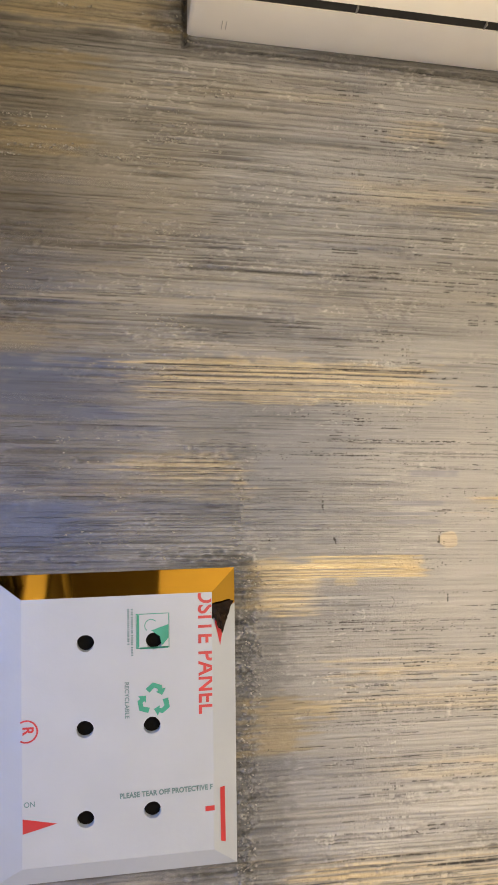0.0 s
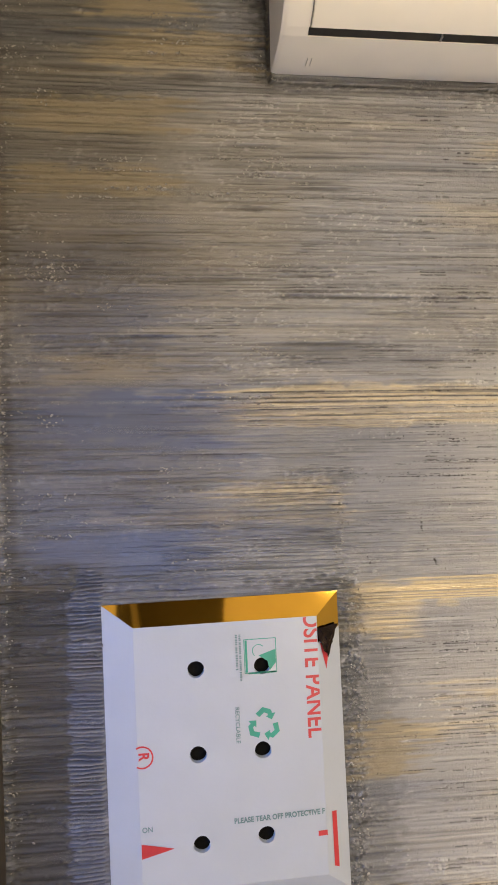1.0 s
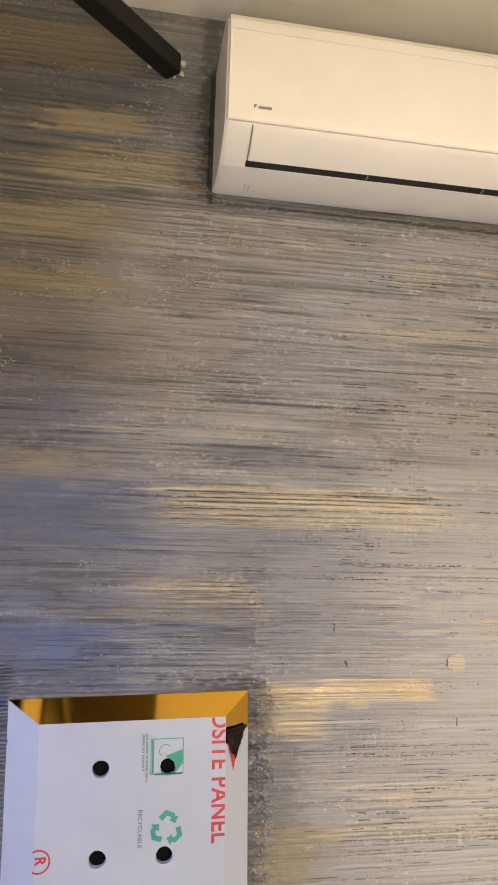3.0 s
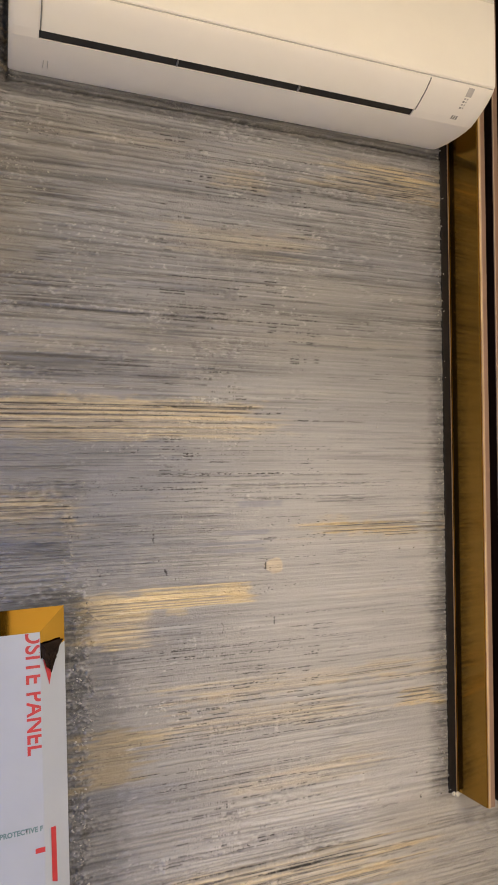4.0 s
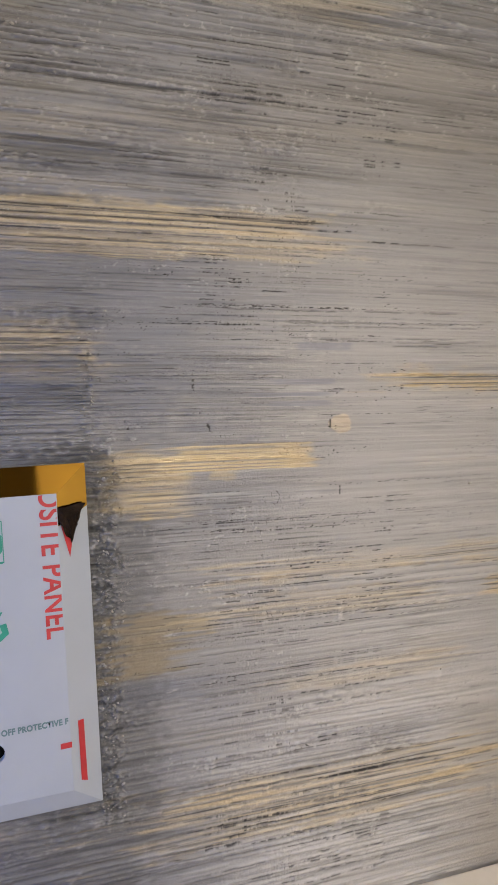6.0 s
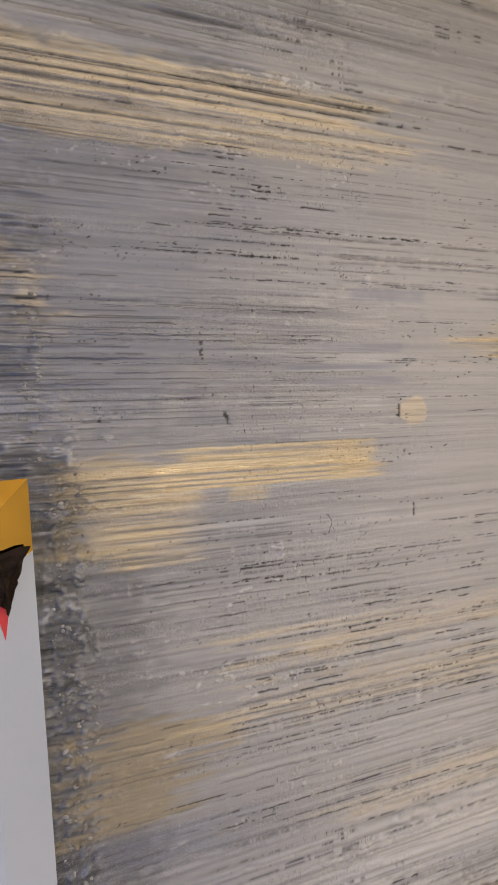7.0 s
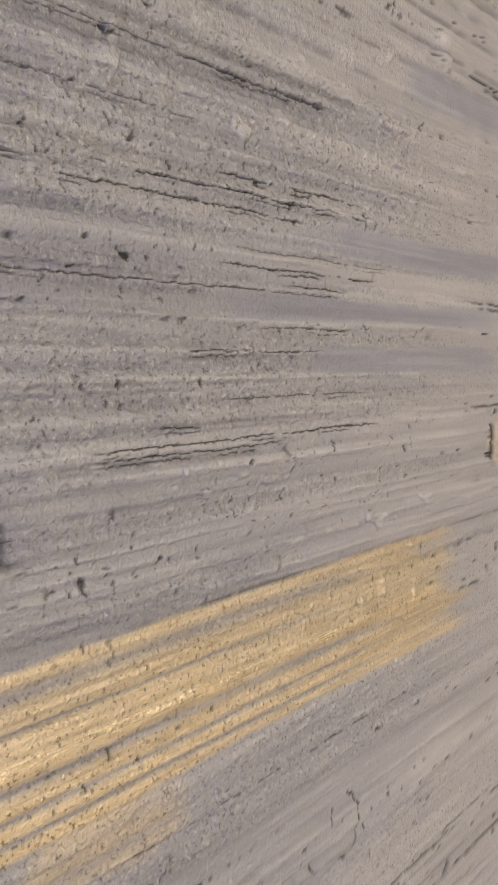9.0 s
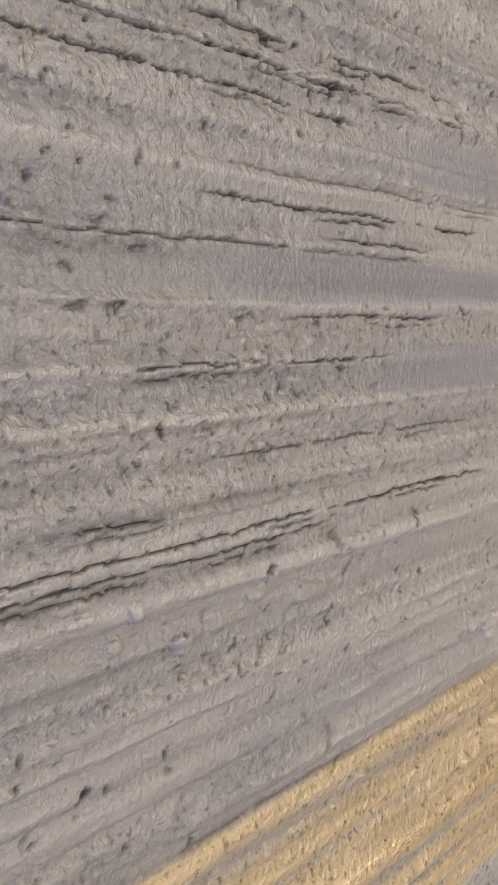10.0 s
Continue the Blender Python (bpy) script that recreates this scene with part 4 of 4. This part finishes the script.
tagged(part("backdrop", boxm(-3.05, -3.0, -3.0, 5.0, -0.1, 3.6), DUSK), "plain dim blue dusk outside the glass", "backdrop", kind="structure")


# ---- counter ----
def counter():
    t = thing("counter", (0.83, 1.15, 0.0), "cream stone-topped counter standing against the plaster wall", "counter")
    bm = boxm(0.16, WX1 - 0.004, 0.86, WY - 0.006, TOP - 0.04, TOP, 0.006)
    put("countertop", bm, STONE, t, "mottled cream stone top")
    put("base", boxm(0.20, WX1 - 0.006, 0.92, WY - 0.008, 0.0, TOP - 0.04, 0.002), BASE_MAT, t)


counter()


# ---- air conditioner ----
def loft(sections, cap=True):
    bm = bmesh.new()
    rings = [[bm.verts.new(p) for p in s] for s in sections]
    n = len(rings[0])
    for r, q in zip(rings, rings[1:]):
        for k in range(n):
            bm.faces.new((r[k], r[(k + 1) % n], q[(k + 1) % n], q[k]))
    if cap:
        bm.faces.new(rings[0][::-1])
        bm.faces.new(rings[-1])
    bmesh.ops.recalc_face_normals(bm, faces=bm.faces[:])
    return bm


AX0, AX1 = 0.338, 1.200
FY = 1.272                     # its front


def air_conditioner():
    t = thing("air_conditioner", ((AX0 + AX1) / 2, WY, 2.36), "cream-white wall-mounted split air conditioner with closed flap", "air conditioner")

    def profile(grow, slot):
        pts = [(WY - 0.002, 2.371), (1.445, 2.3675), (1.42, 2.3640), (1.384, 2.3615), (1.36, 2.3620)]
        pts += [(1.3430, 2.3640), (1.3430 + 0.002 * slot, 2.3640 + 0.016 * slot), (1.3285 + 0.002 * slot, 2.3694 + 0.016 * slot), (1.3285, 2.3694)]
        pts += [(1.3220, 2.3725), (1.3120, 2.3775), (1.3020, 2.3830), (1.2920, 2.3892), (1.2840, 2.3955), (1.2785, 2.4000), (FY + 0.0035, 2.4040), (FY + 0.0035, 2.48), (FY + 0.004, 2.568), (FY + 0.007, 2.585), (FY + 0.016, 2.600), (FY + 0.032, 2.612), (FY + 0.06, 2.619), (WY - 0.002, 2.622)]
        cy, cz = 1.38, 2.49
        return [(y + (cy - y) * grow * (0 if y > 1.45 else 1), z + (cz - z) * grow) for y, z in pts]

    secs = []
    for x, g, s in ((AX0, 0.03, 0), (AX0 + 0.003, 0.012, 0), (AX0 + 0.010, 0.0, 0), (0.382, 0, 0), (0.3825, 0, 1), (1.0565, 0, 1), (1.0570, 0, 0), (AX1 - 0.016, 0, 0), (AX1 - 0.005, 0.010, 0), (AX1, 0.03, 0)):
        secs.append([(x, y, z) for y, z in profile(g, s)])
    body = put("body", loft(secs), AC_WHITE, t, smooth=True)
    # front panel over the upper part, standing proud with a shadow joint below it
    pan = [(FY + 0.004, 2.4060), (FY + 0.0005, 2.4065), (FY - 0.0012, 2.4090), (FY - 0.002, 2.420), (FY - 0.002, 2.50), (FY - 0.001, 2.566), (FY + 0.0045, 2.567)]
    put("front_panel", loft([[(x, y, z) for y, z in pan] for x in (AX0 + 0.004, AX0 + 0.006, AX1 - 0.006, AX1 - 0.004)]), AC_WHITE, t)
    # shell over the rounded top, cut by a long intake groove
    tz = (2.4800, 2.5680, 2.5850, 2.6000, 2.6120, 2.6190)
    ty = (FY + 0.0035, FY + 0.0040, FY + 0.0070, FY + 0.0160, FY + 0.0320, FY + 0.0600)

    def shell(name, x0, x1, z0, z1, label=""):
        line = [(float(np.interp(z, tz, ty)), z) for z in np.linspace(z0, z1, 7)]
        ring = [(y - 0.0052, z + 0.0010) for y, z in line] + [(y + 0.003, z - 0.001) for y, z in line[::-1]]
        put(name, loft([[(x, y, z) for y, z in ring] for x in (x0, x1)]), AC_WHITE, t, label, True)

    shell("front_top", AX0 + 0.004, AX1 - 0.004, 2.5660, 2.5860)
    shell("front_top", AX0 + 0.004, AX0 + 0.036, 2.5862, 2.6010)
    shell("front_top", AX1 - 0.030, AX1 - 0.004, 2.5862, 2.6010)
    shell("top_edge", AX0 + 0.004, AX1 - 0.004, 2.6012, 2.6170, "cream top edge above the intake groove")
    # flap, following the curved lower front
    fl = [(1.2772, 2.4030), (1.2752, 2.4012), (1.2775, 2.3984), (1.2830, 2.3940), (1.2908, 2.3878), (1.3008, 2.3816), (1.3108, 2.3760), (1.3200, 2.3714), (1.3270, 2.3681), (1.3282, 2.3700), (1.3125, 2.3785), (1.2925, 2.3905), (1.2845, 2.3970)]
    put("flap", loft([[(x, y, z) for y, z in fl] for x in (0.386, 0.387, 1.055, 1.056)]), AC_WHITE, t, "long cream louver flap, closed", True)
    for x in (0.384, 1.0575):
        put("joint", loft([[(x - 0.0007 + dx, y - 0.0005, z - 0.0005) for y, z in fl] for dx in (0.0, 0.0014)]), AC_GREY, t, "thin dark gap beside the flap")
    put("joint", boxm(AX0 + 0.006, AX1 - 0.006, FY + 0.0022, FY + 0.004, 2.4046, 2.4066), AC_PALE, t, "thin seam below the front panel")
    slot = [(1.3290, 2.3716), (1.3430, 2.3660), (1.3446, 2.3790), (1.3306, 2.3844)]
    put("outlet", loft([[(x, y, z) for y, z in slot] for x in (0.383, 1.0562)]), AC_DARK, t, "black filler in place of shade in the air outlet slot")
    for x in (0.60, 0.82):
        put("clip", boxm(x, x + 0.0025, 1.3310, 1.3432, 2.3650, 2.3730), AC_GREY, t)
    # brand plate as plain bars
    tri = bmesh.new()
    v = [tri.verts.new(p) for p in ((0.384, FY - 0.0034, 2.434), (0.390, FY - 0.0034, 2.434), (0.384, FY - 0.0034, 2.426))]
    tri.faces.new(v)
    put("mark", tri, AC_GREY, t, "small grey brand mark")
    put("mark", boxm(0.392, 0.414, FY - 0.0036, FY - 0.0026, 2.4275, 2.4315), AC_GREY, t, "small grey brand mark")
    # display and its printed symbols, flush on the curved lower front
    zs = (2.3640, 2.3685, 2.3725, 2.3775, 2.3830, 2.3892, 2.3955, 2.4000, 2.4040)
    ys = (1.3430, 1.3305, 1.3220, 1.3120, 1.3020, 1.2920, 1.2840, 1.2785, 1.2755)

    def flush(name, x0, x1, z0, z1, material, label=""):
        line = [(float(np.interp(z, zs, ys)), z) for z in np.linspace(z0, z1, 4)]
        ring = [(y - 0.0007, z) for y, z in line] + [(y + 0.001, z) for y, z in line[::-1]]
        put(name, loft([[(x, y, z) for y, z in ring] for x in (x0, x1)]), material, t, label)

    flush("display", 1.143, 1.156, 2.3905, 2.4005, AC_PALE, "small grey display window")
    for k in range(4):
        flush("symbol", 1.144, 1.148, 2.3872 - 0.0030 * k, 2.3886 - 0.0030 * k, AC_GREY if k % 2 else AC_PALE)
        flush("symbol", 1.150, 1.153, 2.3872 - 0.0030 * k, 2.3886 - 0.0030 * k, AC_PALE)
    for k in range(3):
        flush("symbol", 1.140 + 0.005 * k, 1.143 + 0.005 * k, 2.3680, 2.3712, AC_GREY)
    for k in range(2):
        put("scuff", boxm(0.392 + 0.007 * k, 0.3928 + 0.007 * k, 1.395, 1.415, 2.3606, 2.3630), AC_PALE, t)


air_conditioner()


# ---- film-covered panel with six holes ----
PX0, PX1, PZ0, PZ1 = 0.0415, 0.4405, 0.960, 1.458     # at the wall
QX0, QX1, QZ0, QZ1 = 0.0933, 0.4003, 0.9937, 1.4207     # raised face
DEEP = 0.014
FYP = WY - 0.004 - DEEP                              # its face


def slab(corners, thick, push):
    """A sheet with four corners, thickened along push."""
    bm = bmesh.new()
    a = [bm.verts.new(p) for p in corners]
    b = [bm.verts.new(Vector(p) + Vector(push) * thick) for p in corners]
    bm.faces.new(a)
    bm.faces.new(b[::-1])
    for k in range(4):
        bm.faces.new((a[k], b[k], b[(k + 1) % 4], a[(k + 1) % 4]))
    bmesh.ops.recalc_face_normals(bm, faces=bm.faces[:])
    return bm


def text_mesh(words, size, squash=1.0, fat=0.0002):
    cu = bpy.data.curves.new("print", "FONT")
    cu.body, cu.size, cu.space_character, cu.offset = words, size, 1.05, fat
    ob = new("print", cu)
    bpy.context.view_layer.update()
    me = bpy.data.meshes.new_from_object(ob.evaluated_get(bpy.context.evaluated_depsgraph_get()))
    bpy.data.objects.remove(ob)
    bm = bmesh.new()
    bm.from_mesh(me)
    bpy.data.meshes.remove(me)
    bmesh.ops.transform(bm, matrix=Matrix.Diagonal((squash, 1, 1, 1)), verts=bm.verts[:])
    return bm


def printed(bm, x, z, turn, lift=0.0006, clip=None, top=None):
    """Lay flat print on the panel's face: text plane to x and z, turned clockwise by turn degrees."""
    m = Matrix.Translation((x, FYP - lift, z)) @ Matrix.Rotation(radians(90), 4, "X") @ Matrix.Rotation(radians(-turn), 4, "Z")
    bmesh.ops.transform(bm, matrix=m, verts=bm.verts[:])
    if clip is not None:
        bmesh.ops.bisect_plane(bm, geom=bm.verts[:] + bm.edges[:] + bm.faces[:], plane_co=(clip, 0, 0), plane_no=(1, 0, 0), clear_outer=True)
    if top is not None:
        bmesh.ops.bisect_plane(bm, geom=bm.verts[:] + bm.edges[:] + bm.faces[:], plane_co=(0, 0, top), plane_no=(0, 0, 1), clear_outer=True)
    return bm


def flat(points, y):
    bm = bmesh.new()
    bm.faces.new([bm.verts.new((x, y, z)) for x, z in points])
    bm.normal_update()
    if bm.faces[:][0].normal.y > 0:
        bmesh.ops.reverse_faces(bm, faces=bm.faces[:])
    return bm


def ring_shape(x, z, r0, r1, a0=0, a1=360, n=32):
    bm = bmesh.new()
    ins, out = [], []
    for k in range(n + 1):
        a = radians(a0 + (a1 - a0) * k / n)
        ins.append(bm.verts.new((x + r0 * math.cos(a), FYP - 0.0006, z + r0 * math.sin(a))))
        out.append(bm.verts.new((x + r1 * math.cos(a), FYP - 0.0006, z + r1 * math.sin(a))))
    for k in range(n):
        bm.faces.new((ins[k], out[k], out[k + 1], ins[k + 1]))
    return bm


HOLES = [(0.190, 1.345), (0.3005, 1.346), (0.192, 1.2065), (0.2995, 1.2080), (0.196, 1.062), (0.303, 1.070)]
HR = 0.0138
TILT = radians(-1.5)           # the panel hangs a little crooked


def level(x, z):
    """A place on the crooked panel, as it would be if it hung straight."""
    dx, dz = x - 0.241, z - 1.21
    return 0.241 + dx - dz * math.sin(TILT), 1.21 + dz + dx * math.sin(TILT)


HOLES = [level(x, z) for x, z in HOLES]


def punched_face():
    """The raised face: a sheet with six round holes that go through it."""
    bm = bmesh.new()
    xs = [QX0, 0.246, QX1]
    zs = [QZ1, 1.272, 1.130, QZ0]
    n = 32
    for k, (hx, hz) in enumerate(HOLES):
        x0, x1 = xs[k % 2], xs[k % 2 + 1]
        z1, z0 = zs[k // 2], zs[k // 2 + 1]
        outer, inner, deep = [], [], []
        angles = sorted({2 * math.pi * j / n for j in range(n)} | {math.atan2(cz - hz, cx - hx) % (2 * math.pi) for cx in (x0, x1) for cz in (z0, z1)})
        for a in angles:
            c, s = math.cos(a), math.sin(a)
            far = min(((x1 - hx) / c if c > 1e-9 else 9), ((x0 - hx) / c if c < -1e-9 else 9), ((z1 - hz) / s if s > 1e-9 else 9), ((z0 - hz) / s if s < -1e-9 else 9))
            outer.append(bm.verts.new((hx + far * c, FYP, hz + far * s)))
            r = HR * (1 + 0.02 * math.sin(3 * a + k))
            inner.append(bm.verts.new((hx + r * c, FYP, hz + r * s)))
            deep.append(bm.verts.new((hx + r * c, FYP + 0.011, hz + r * s)))
        m = len(angles)
        for j in range(m):
            q = (j + 1) % m
            bm.faces.new((outer[j], outer[q], inner[q], inner[j]))
            bm.faces.new((inner[j], inner[q], deep[q], deep[j]))
    bmesh.ops.remove_doubles(bm, verts=bm.verts[:], dist=0.0004)
    bmesh.ops.recalc_face_normals(bm, faces=bm.faces[:])
    if sum(f.normal.y * f.calc_area() for f in bm.faces) > 0:
        bmesh.ops.reverse_faces(bm, faces=bm.faces[:])
    return bm


def holed_panel():
    t = thing("composite_panel", (0.238, WY, 1.21), "white film-covered composite panel with six holes and gold top edge", "wall panel")
    yb, yf = WY - 0.003, FYP
    face = put("face", punched_face(), FILM, t, "white printed protective film with six round holes")
    put("core", boxm(QX0 + 0.01, QX1 - 0.01, FYP + 0.0115, FYP + 0.0140, QZ0 + 0.01, QZ1 - 0.01), CORE, t, "dark hollow behind the holes")
    put("left_slope", slab([(PX0, yb, PZ1), (QX0, yf, QZ1), (QX0, yf, QZ0), (PX0, yb, PZ0)], 0.003, (0.3, 0.95, 0)), FILM, t)
    put("right_slope", slab([(QX1, yf, QZ1 - 0.046), (PX1, yb, PZ1 - 0.060), (PX1, yb, PZ0), (QX1, yf, QZ0)], 0.003, (-0.3, 0.95, 0)), FILM, t)
    put("right_slope", slab([(QX1, yf + 0.0012, QZ1), (PX1, yb + 0.0012, PZ1), (PX1, yb + 0.0012, PZ1 - 0.085), (QX1, yf + 0.0012, QZ1 - 0.08)], 0.002, (-0.3, 0.95, 0)), GOLD, t, "bare gold mirror where the film is peeled")
    put("top_slope", slab([(PX0, yb, PZ1), (PX1, yb, PZ1), (QX1, yf, QZ1), (QX0, yf, QZ1)], 0.003, (0, 0.95, -0.3)), GOLD, t, "gold mirror edge without film")
    put("bottom_slope", slab([(QX0, yf, QZ0), (QX1, yf, QZ0), (PX1, yb, PZ0), (PX0, yb, PZ0)], 0.003, (0, 0.95, 0.3)), FILM, t)
    # torn flap of film at the upper corner
    bm = bmesh.new()
    pts = [(0.4010, -0.0004, 1.402), (0.438, 0.013, 1.404), (0.428, 0.004, 1.385), (0.424, 0.003, 1.372), (0.418, 0.000, 1.352), (0.411, -0.001, 1.362), (0.404, -0.003, 1.378)]
    v = [bm.verts.new((x, FYP + dy, z)) for x, dy, z in pts]
    c = bm.verts.new((0.416, FYP - 0.004, 1.383))
    for k in range(len(v)):
        bm.faces.new((v[k], v[(k + 1) % len(v)], c))
    bmesh.ops.subdivide_edges(bm, edges=bm.edges[:], cuts=3, use_grid_fill=True)
    rng = random.Random(8)
    for q in bm.verts:
        q.co += Vector((rng.uniform(-0.0014, 0.0014), rng.uniform(-0.0045, 0.0), rng.uniform(-0.0014, 0.0014)))
    put("torn_film", bm, TORN, t, "crumpled dark torn corner of film")

    # red and green printing
    def ink(bm, material, label=""):
        put("print", bm, material, t, label)

    ink(printed(text_mesh("OSITE PANEL", 0.0400, 0.86, 0.0008), 0.3775, 1.430, 90, clip=QX1 - 0.001, top=QZ1 - 0.001), RED, "red lettering OSITE PANEL")
    ink(printed(text_mesh("PLEASE TEAR OFF PROTECTIVE F", 0.0118, 0.845, 0.0005), 0.2465, 1.0915, -1.0, clip=QX1), GREYTXT, "grey lettering PLEASE TEAR OFF PROTECTIVE F")
    ink(printed(text_mesh("RECYCLABLE", 0.0098, 1.0), 0.2560, 1.280, 90), GREYTXT, "small grey lettering RECYCLABLE")
    ink(printed(text_mesh("ON", 0.0120, 0.9), QX0 + 0.003, 1.091, -1), GREYTXT, "grey letters ON")
    ink(printed(text_mesh("R", 0.0235, 0.9, 0.0007), 0.0955, 1.2190, 90), RED, "red letter R")
    ink(ring_shape(0.1005, 1.2110, 0.0158, 0.0185, -122, 122), RED, "red ring round a letter")
    yp = FYP - 0.0006
    ink(flat([(QX0 + 0.001, 1.049), (QX0 + 0.001, 1.073), (0.148, 1.0615)], yp), RED, "red arrowhead")
    ink(flat([(0.386, 1.058), (0.4015, 1.0585), (0.4015, 1.067), (0.386, 1.0665)], yp), RED, "short red dash")

    def on_slope(x, z):
        f = (x - QX1) / (PX1 - QX1)
        return x, yf + (yb - yf) * f - 0.0009, z

    bm = bmesh.new()
    bm.faces.new([bm.verts.new(on_slope(x, z)) for x, z in ((0.412, 1.005), (0.4205, 1.001), (0.4195, 1.094), (0.4115, 1.094))])
    ink(bm, RED, "long red bar")
    bm = bmesh.new()
    bm.faces.new([bm.verts.new(on_slope(x, z)) for x, z in ((0.404, 1.375), (0.414, 1.330), (0.4185, 1.356), (0.410, 1.372))])
    ink(bm, RED, "red arrowhead")
    # green pictogram in a thin square frame
    x0, x1, z0, z1 = 0.2745, 0.3290, 1.333, 1.390
    for a in ((x0, x1, z1 - 0.0012, z1), (x0, x1, z0, z0 + 0.0012), (x1 - 0.0012, x1, z0, z1), (x0, x0 + 0.0012, z0, z1)):
        ink(flat([(a[0], a[2]), (a[1], a[2]), (a[1], a[3]), (a[0], a[3])], yp), GREEN, "thin green frame")
    ink(flat([(0.2765, 1.335), (0.2800, 1.335), (0.2800, 1.388), (0.2765, 1.388)], yp), GREEN, "green bar")
    ink(flat([(0.2810, 1.332), (0.3270, 1.332), (0.3270, 1.335), (0.2810, 1.335)], yp), GREEN, "green bar")
    ink(flat([(0.2990, 1.362), (0.3275, 1.371), (0.3275, 1.349), (0.3165, 1.336), (0.3135, 1.352)], yp), GREEN, "green folded sheet")
    ink(ring_shape(0.2990, 1.3700, 0.0095, 0.0107, 40, 230), GREEN, "green arc")
    # three bent arrows
    for k in range(3):
        bm = flat([(-0.0190, 0.0080), (-0.0115, 0.0215), (0.0040, 0.0215), (0.0070, 0.0165), (0.0120, 0.0190), (0.0100, 0.0062), (-0.0015, 0.0085), (0.0020, 0.0110), (0.0000, 0.0138), (-0.0065, 0.0138), (-0.0110, 0.0040)], 0.0)
        m = Matrix.Translation((0.303, yp, 1.248)) @ Matrix.Rotation(radians(120 * k + 20), 4, "Y") @ Matrix.Translation((0, 0, 0.0050))
        bmesh.ops.transform(bm, matrix=m, verts=bm.verts[:])
        ink(bm, GREEN, "green recycling arrow")
    # two lines of print too small to read
    rng = random.Random(12)
    for x, start, stop in ((0.2605, 1.3985, 1.338), (0.2665, 1.3985, 1.322)):
        za = start
        while za > stop:
            w = rng.choice((0.0014, 0.0020, 0.0022))
            ink(flat([(x, za), (x + 0.0034, za), (x + 0.0034, za - w), (x, za - w)], yp), GREYTXT, "tiny grey print")
            za -= w + (0.0010 if rng.random() < 0.82 else 0.0026)
    t.rotation_euler.y = TILT


holed_panel()


# ---- slatted panel with a gold side ----
SF, SZ0, SZ1 = 1.376, 1.012, ROOF - 0.004


def slatted_panel():
    t = thing("slatted_panel", (1.35, WY, SZ0), "dark slatted wall panel with rose-brown slats and gold mirror side", "slat panel")
    put("backing", boxm(1.2490, WX1 - 0.008, SF + 0.034, WY - 0.004, SZ0 + 0.004, SZ1), SLAT_BACK, t, "nearly black backing board")
    put("side_board", slab([(1.2396, WY - 0.003, SZ0), (1.2496, SF + 0.002, SZ0), (1.2496, SF + 0.002, SZ1), (1.2396, WY - 0.003, SZ1)], 0.004, (1, 0, 0)), GOLD_SIDE, t, "brown-gold mirror side sheet")
    put("edge_trim", boxm(1.2190, 1.2372, WY - 0.003, WY + 0.002, SZ0 - 0.002, SZ1, 0.001), BLACK, t, "thin black edge strip")
    put("sealant", boxm(1.2375, 1.2384, WY - 0.0040, WY + 0.002, SZ0, SZ1), SLAT_EDGE, t, "thin pale sealant line")
    put("slat_edge", boxm(1.2532, 1.2562, SF - 0.001, SF + 0.034, SZ0 - 0.001, SZ1, 0.0008), SLAT_EDGE, t, "bright brass edge strip")
    first = put("slat", boxm(1.2563, 1.2690, SF + 0.003, SF + 0.0345, SZ0, SZ1), SLAT_BACK, t)
    cap = part("face", boxm(1.2563, 1.2690, SF, SF + 0.0032, SZ0, SZ1, 0.0010), SLAT, first, "satin rose-brown front of a slat")
    lip = part("edge", boxm(1.2559, 1.2584, SF - 0.0008, SF + 0.0026, SZ0, SZ1, 0.0006), SLAT_LIP, first, "lighter strip along the left edge of a slat")
    for k in range(1, 6):
        s, f, e = first.copy(), cap.copy(), lip.copy()
        for ob in (s, f, e):
            scene.collection.objects.link(ob)
        f.parent = e.parent = s
        s.location.x += 0.0335 * k
    rng = random.Random(3)
    for cx, cz, r in ((1.246, 1.010, 0.0055), (1.238, 1.004, 0.0045), (1.230, 1.008, 0.0040)):
        bm = bmesh.new()
        bmesh.ops.create_icosphere(bm, subdivisions=2, radius=r)
        for v in bm.verts:
            v.co *= 0.7 + 0.6 * rng.random()
            v.co += Vector((cx, WY - 0.003, cz))
        put("plaster_chip", bm, CHIP, t, "crumb of white filler at the foot of the trim")
    t.rotation_euler.y = -0.0075


slatted_panel()


# ---- black tube across the ceiling corner ----
def tube():
    a, b = Vector((0.256, 1.452, 2.613)), Vector((-0.145, 1.052, 2.622))
    t = thing("steel_tube", a, "black painted square steel tube let into the plaster wall", "steel tube")
    d = (b - a).normalized()
    m = Matrix.Translation((a + b) / 2) @ d.to_track_quat("X", "Z").to_matrix().to_4x4()
    bm = boxm(-(b - a).length / 2, (b - a).length / 2, -0.0185, 0.0185, -0.020, 0.020, 0.003)
    bmesh.ops.transform(bm, matrix=m, verts=bm.verts[:])
    put("tube", bm, TUBE, t)
    rng = random.Random(5)
    for cx, cz, r in ((0.212, 2.612, 0.0065), (0.273, 2.624, 0.0060), (0.271, 2.603, 0.0050), (0.258, 2.595, 0.0030)):
        bm = bmesh.new()
        bmesh.ops.create_icosphere(bm, subdivisions=2, radius=r)
        for v in bm.verts:
            v.co *= 0.7 + 0.6 * rng.random()
            v.co.y *= 0.4
            v.co += Vector((cx, WY - 0.006, cz))
        put("plaster_chip", bm, CHIP, t, "broken white plaster round the tube's end")


tube()
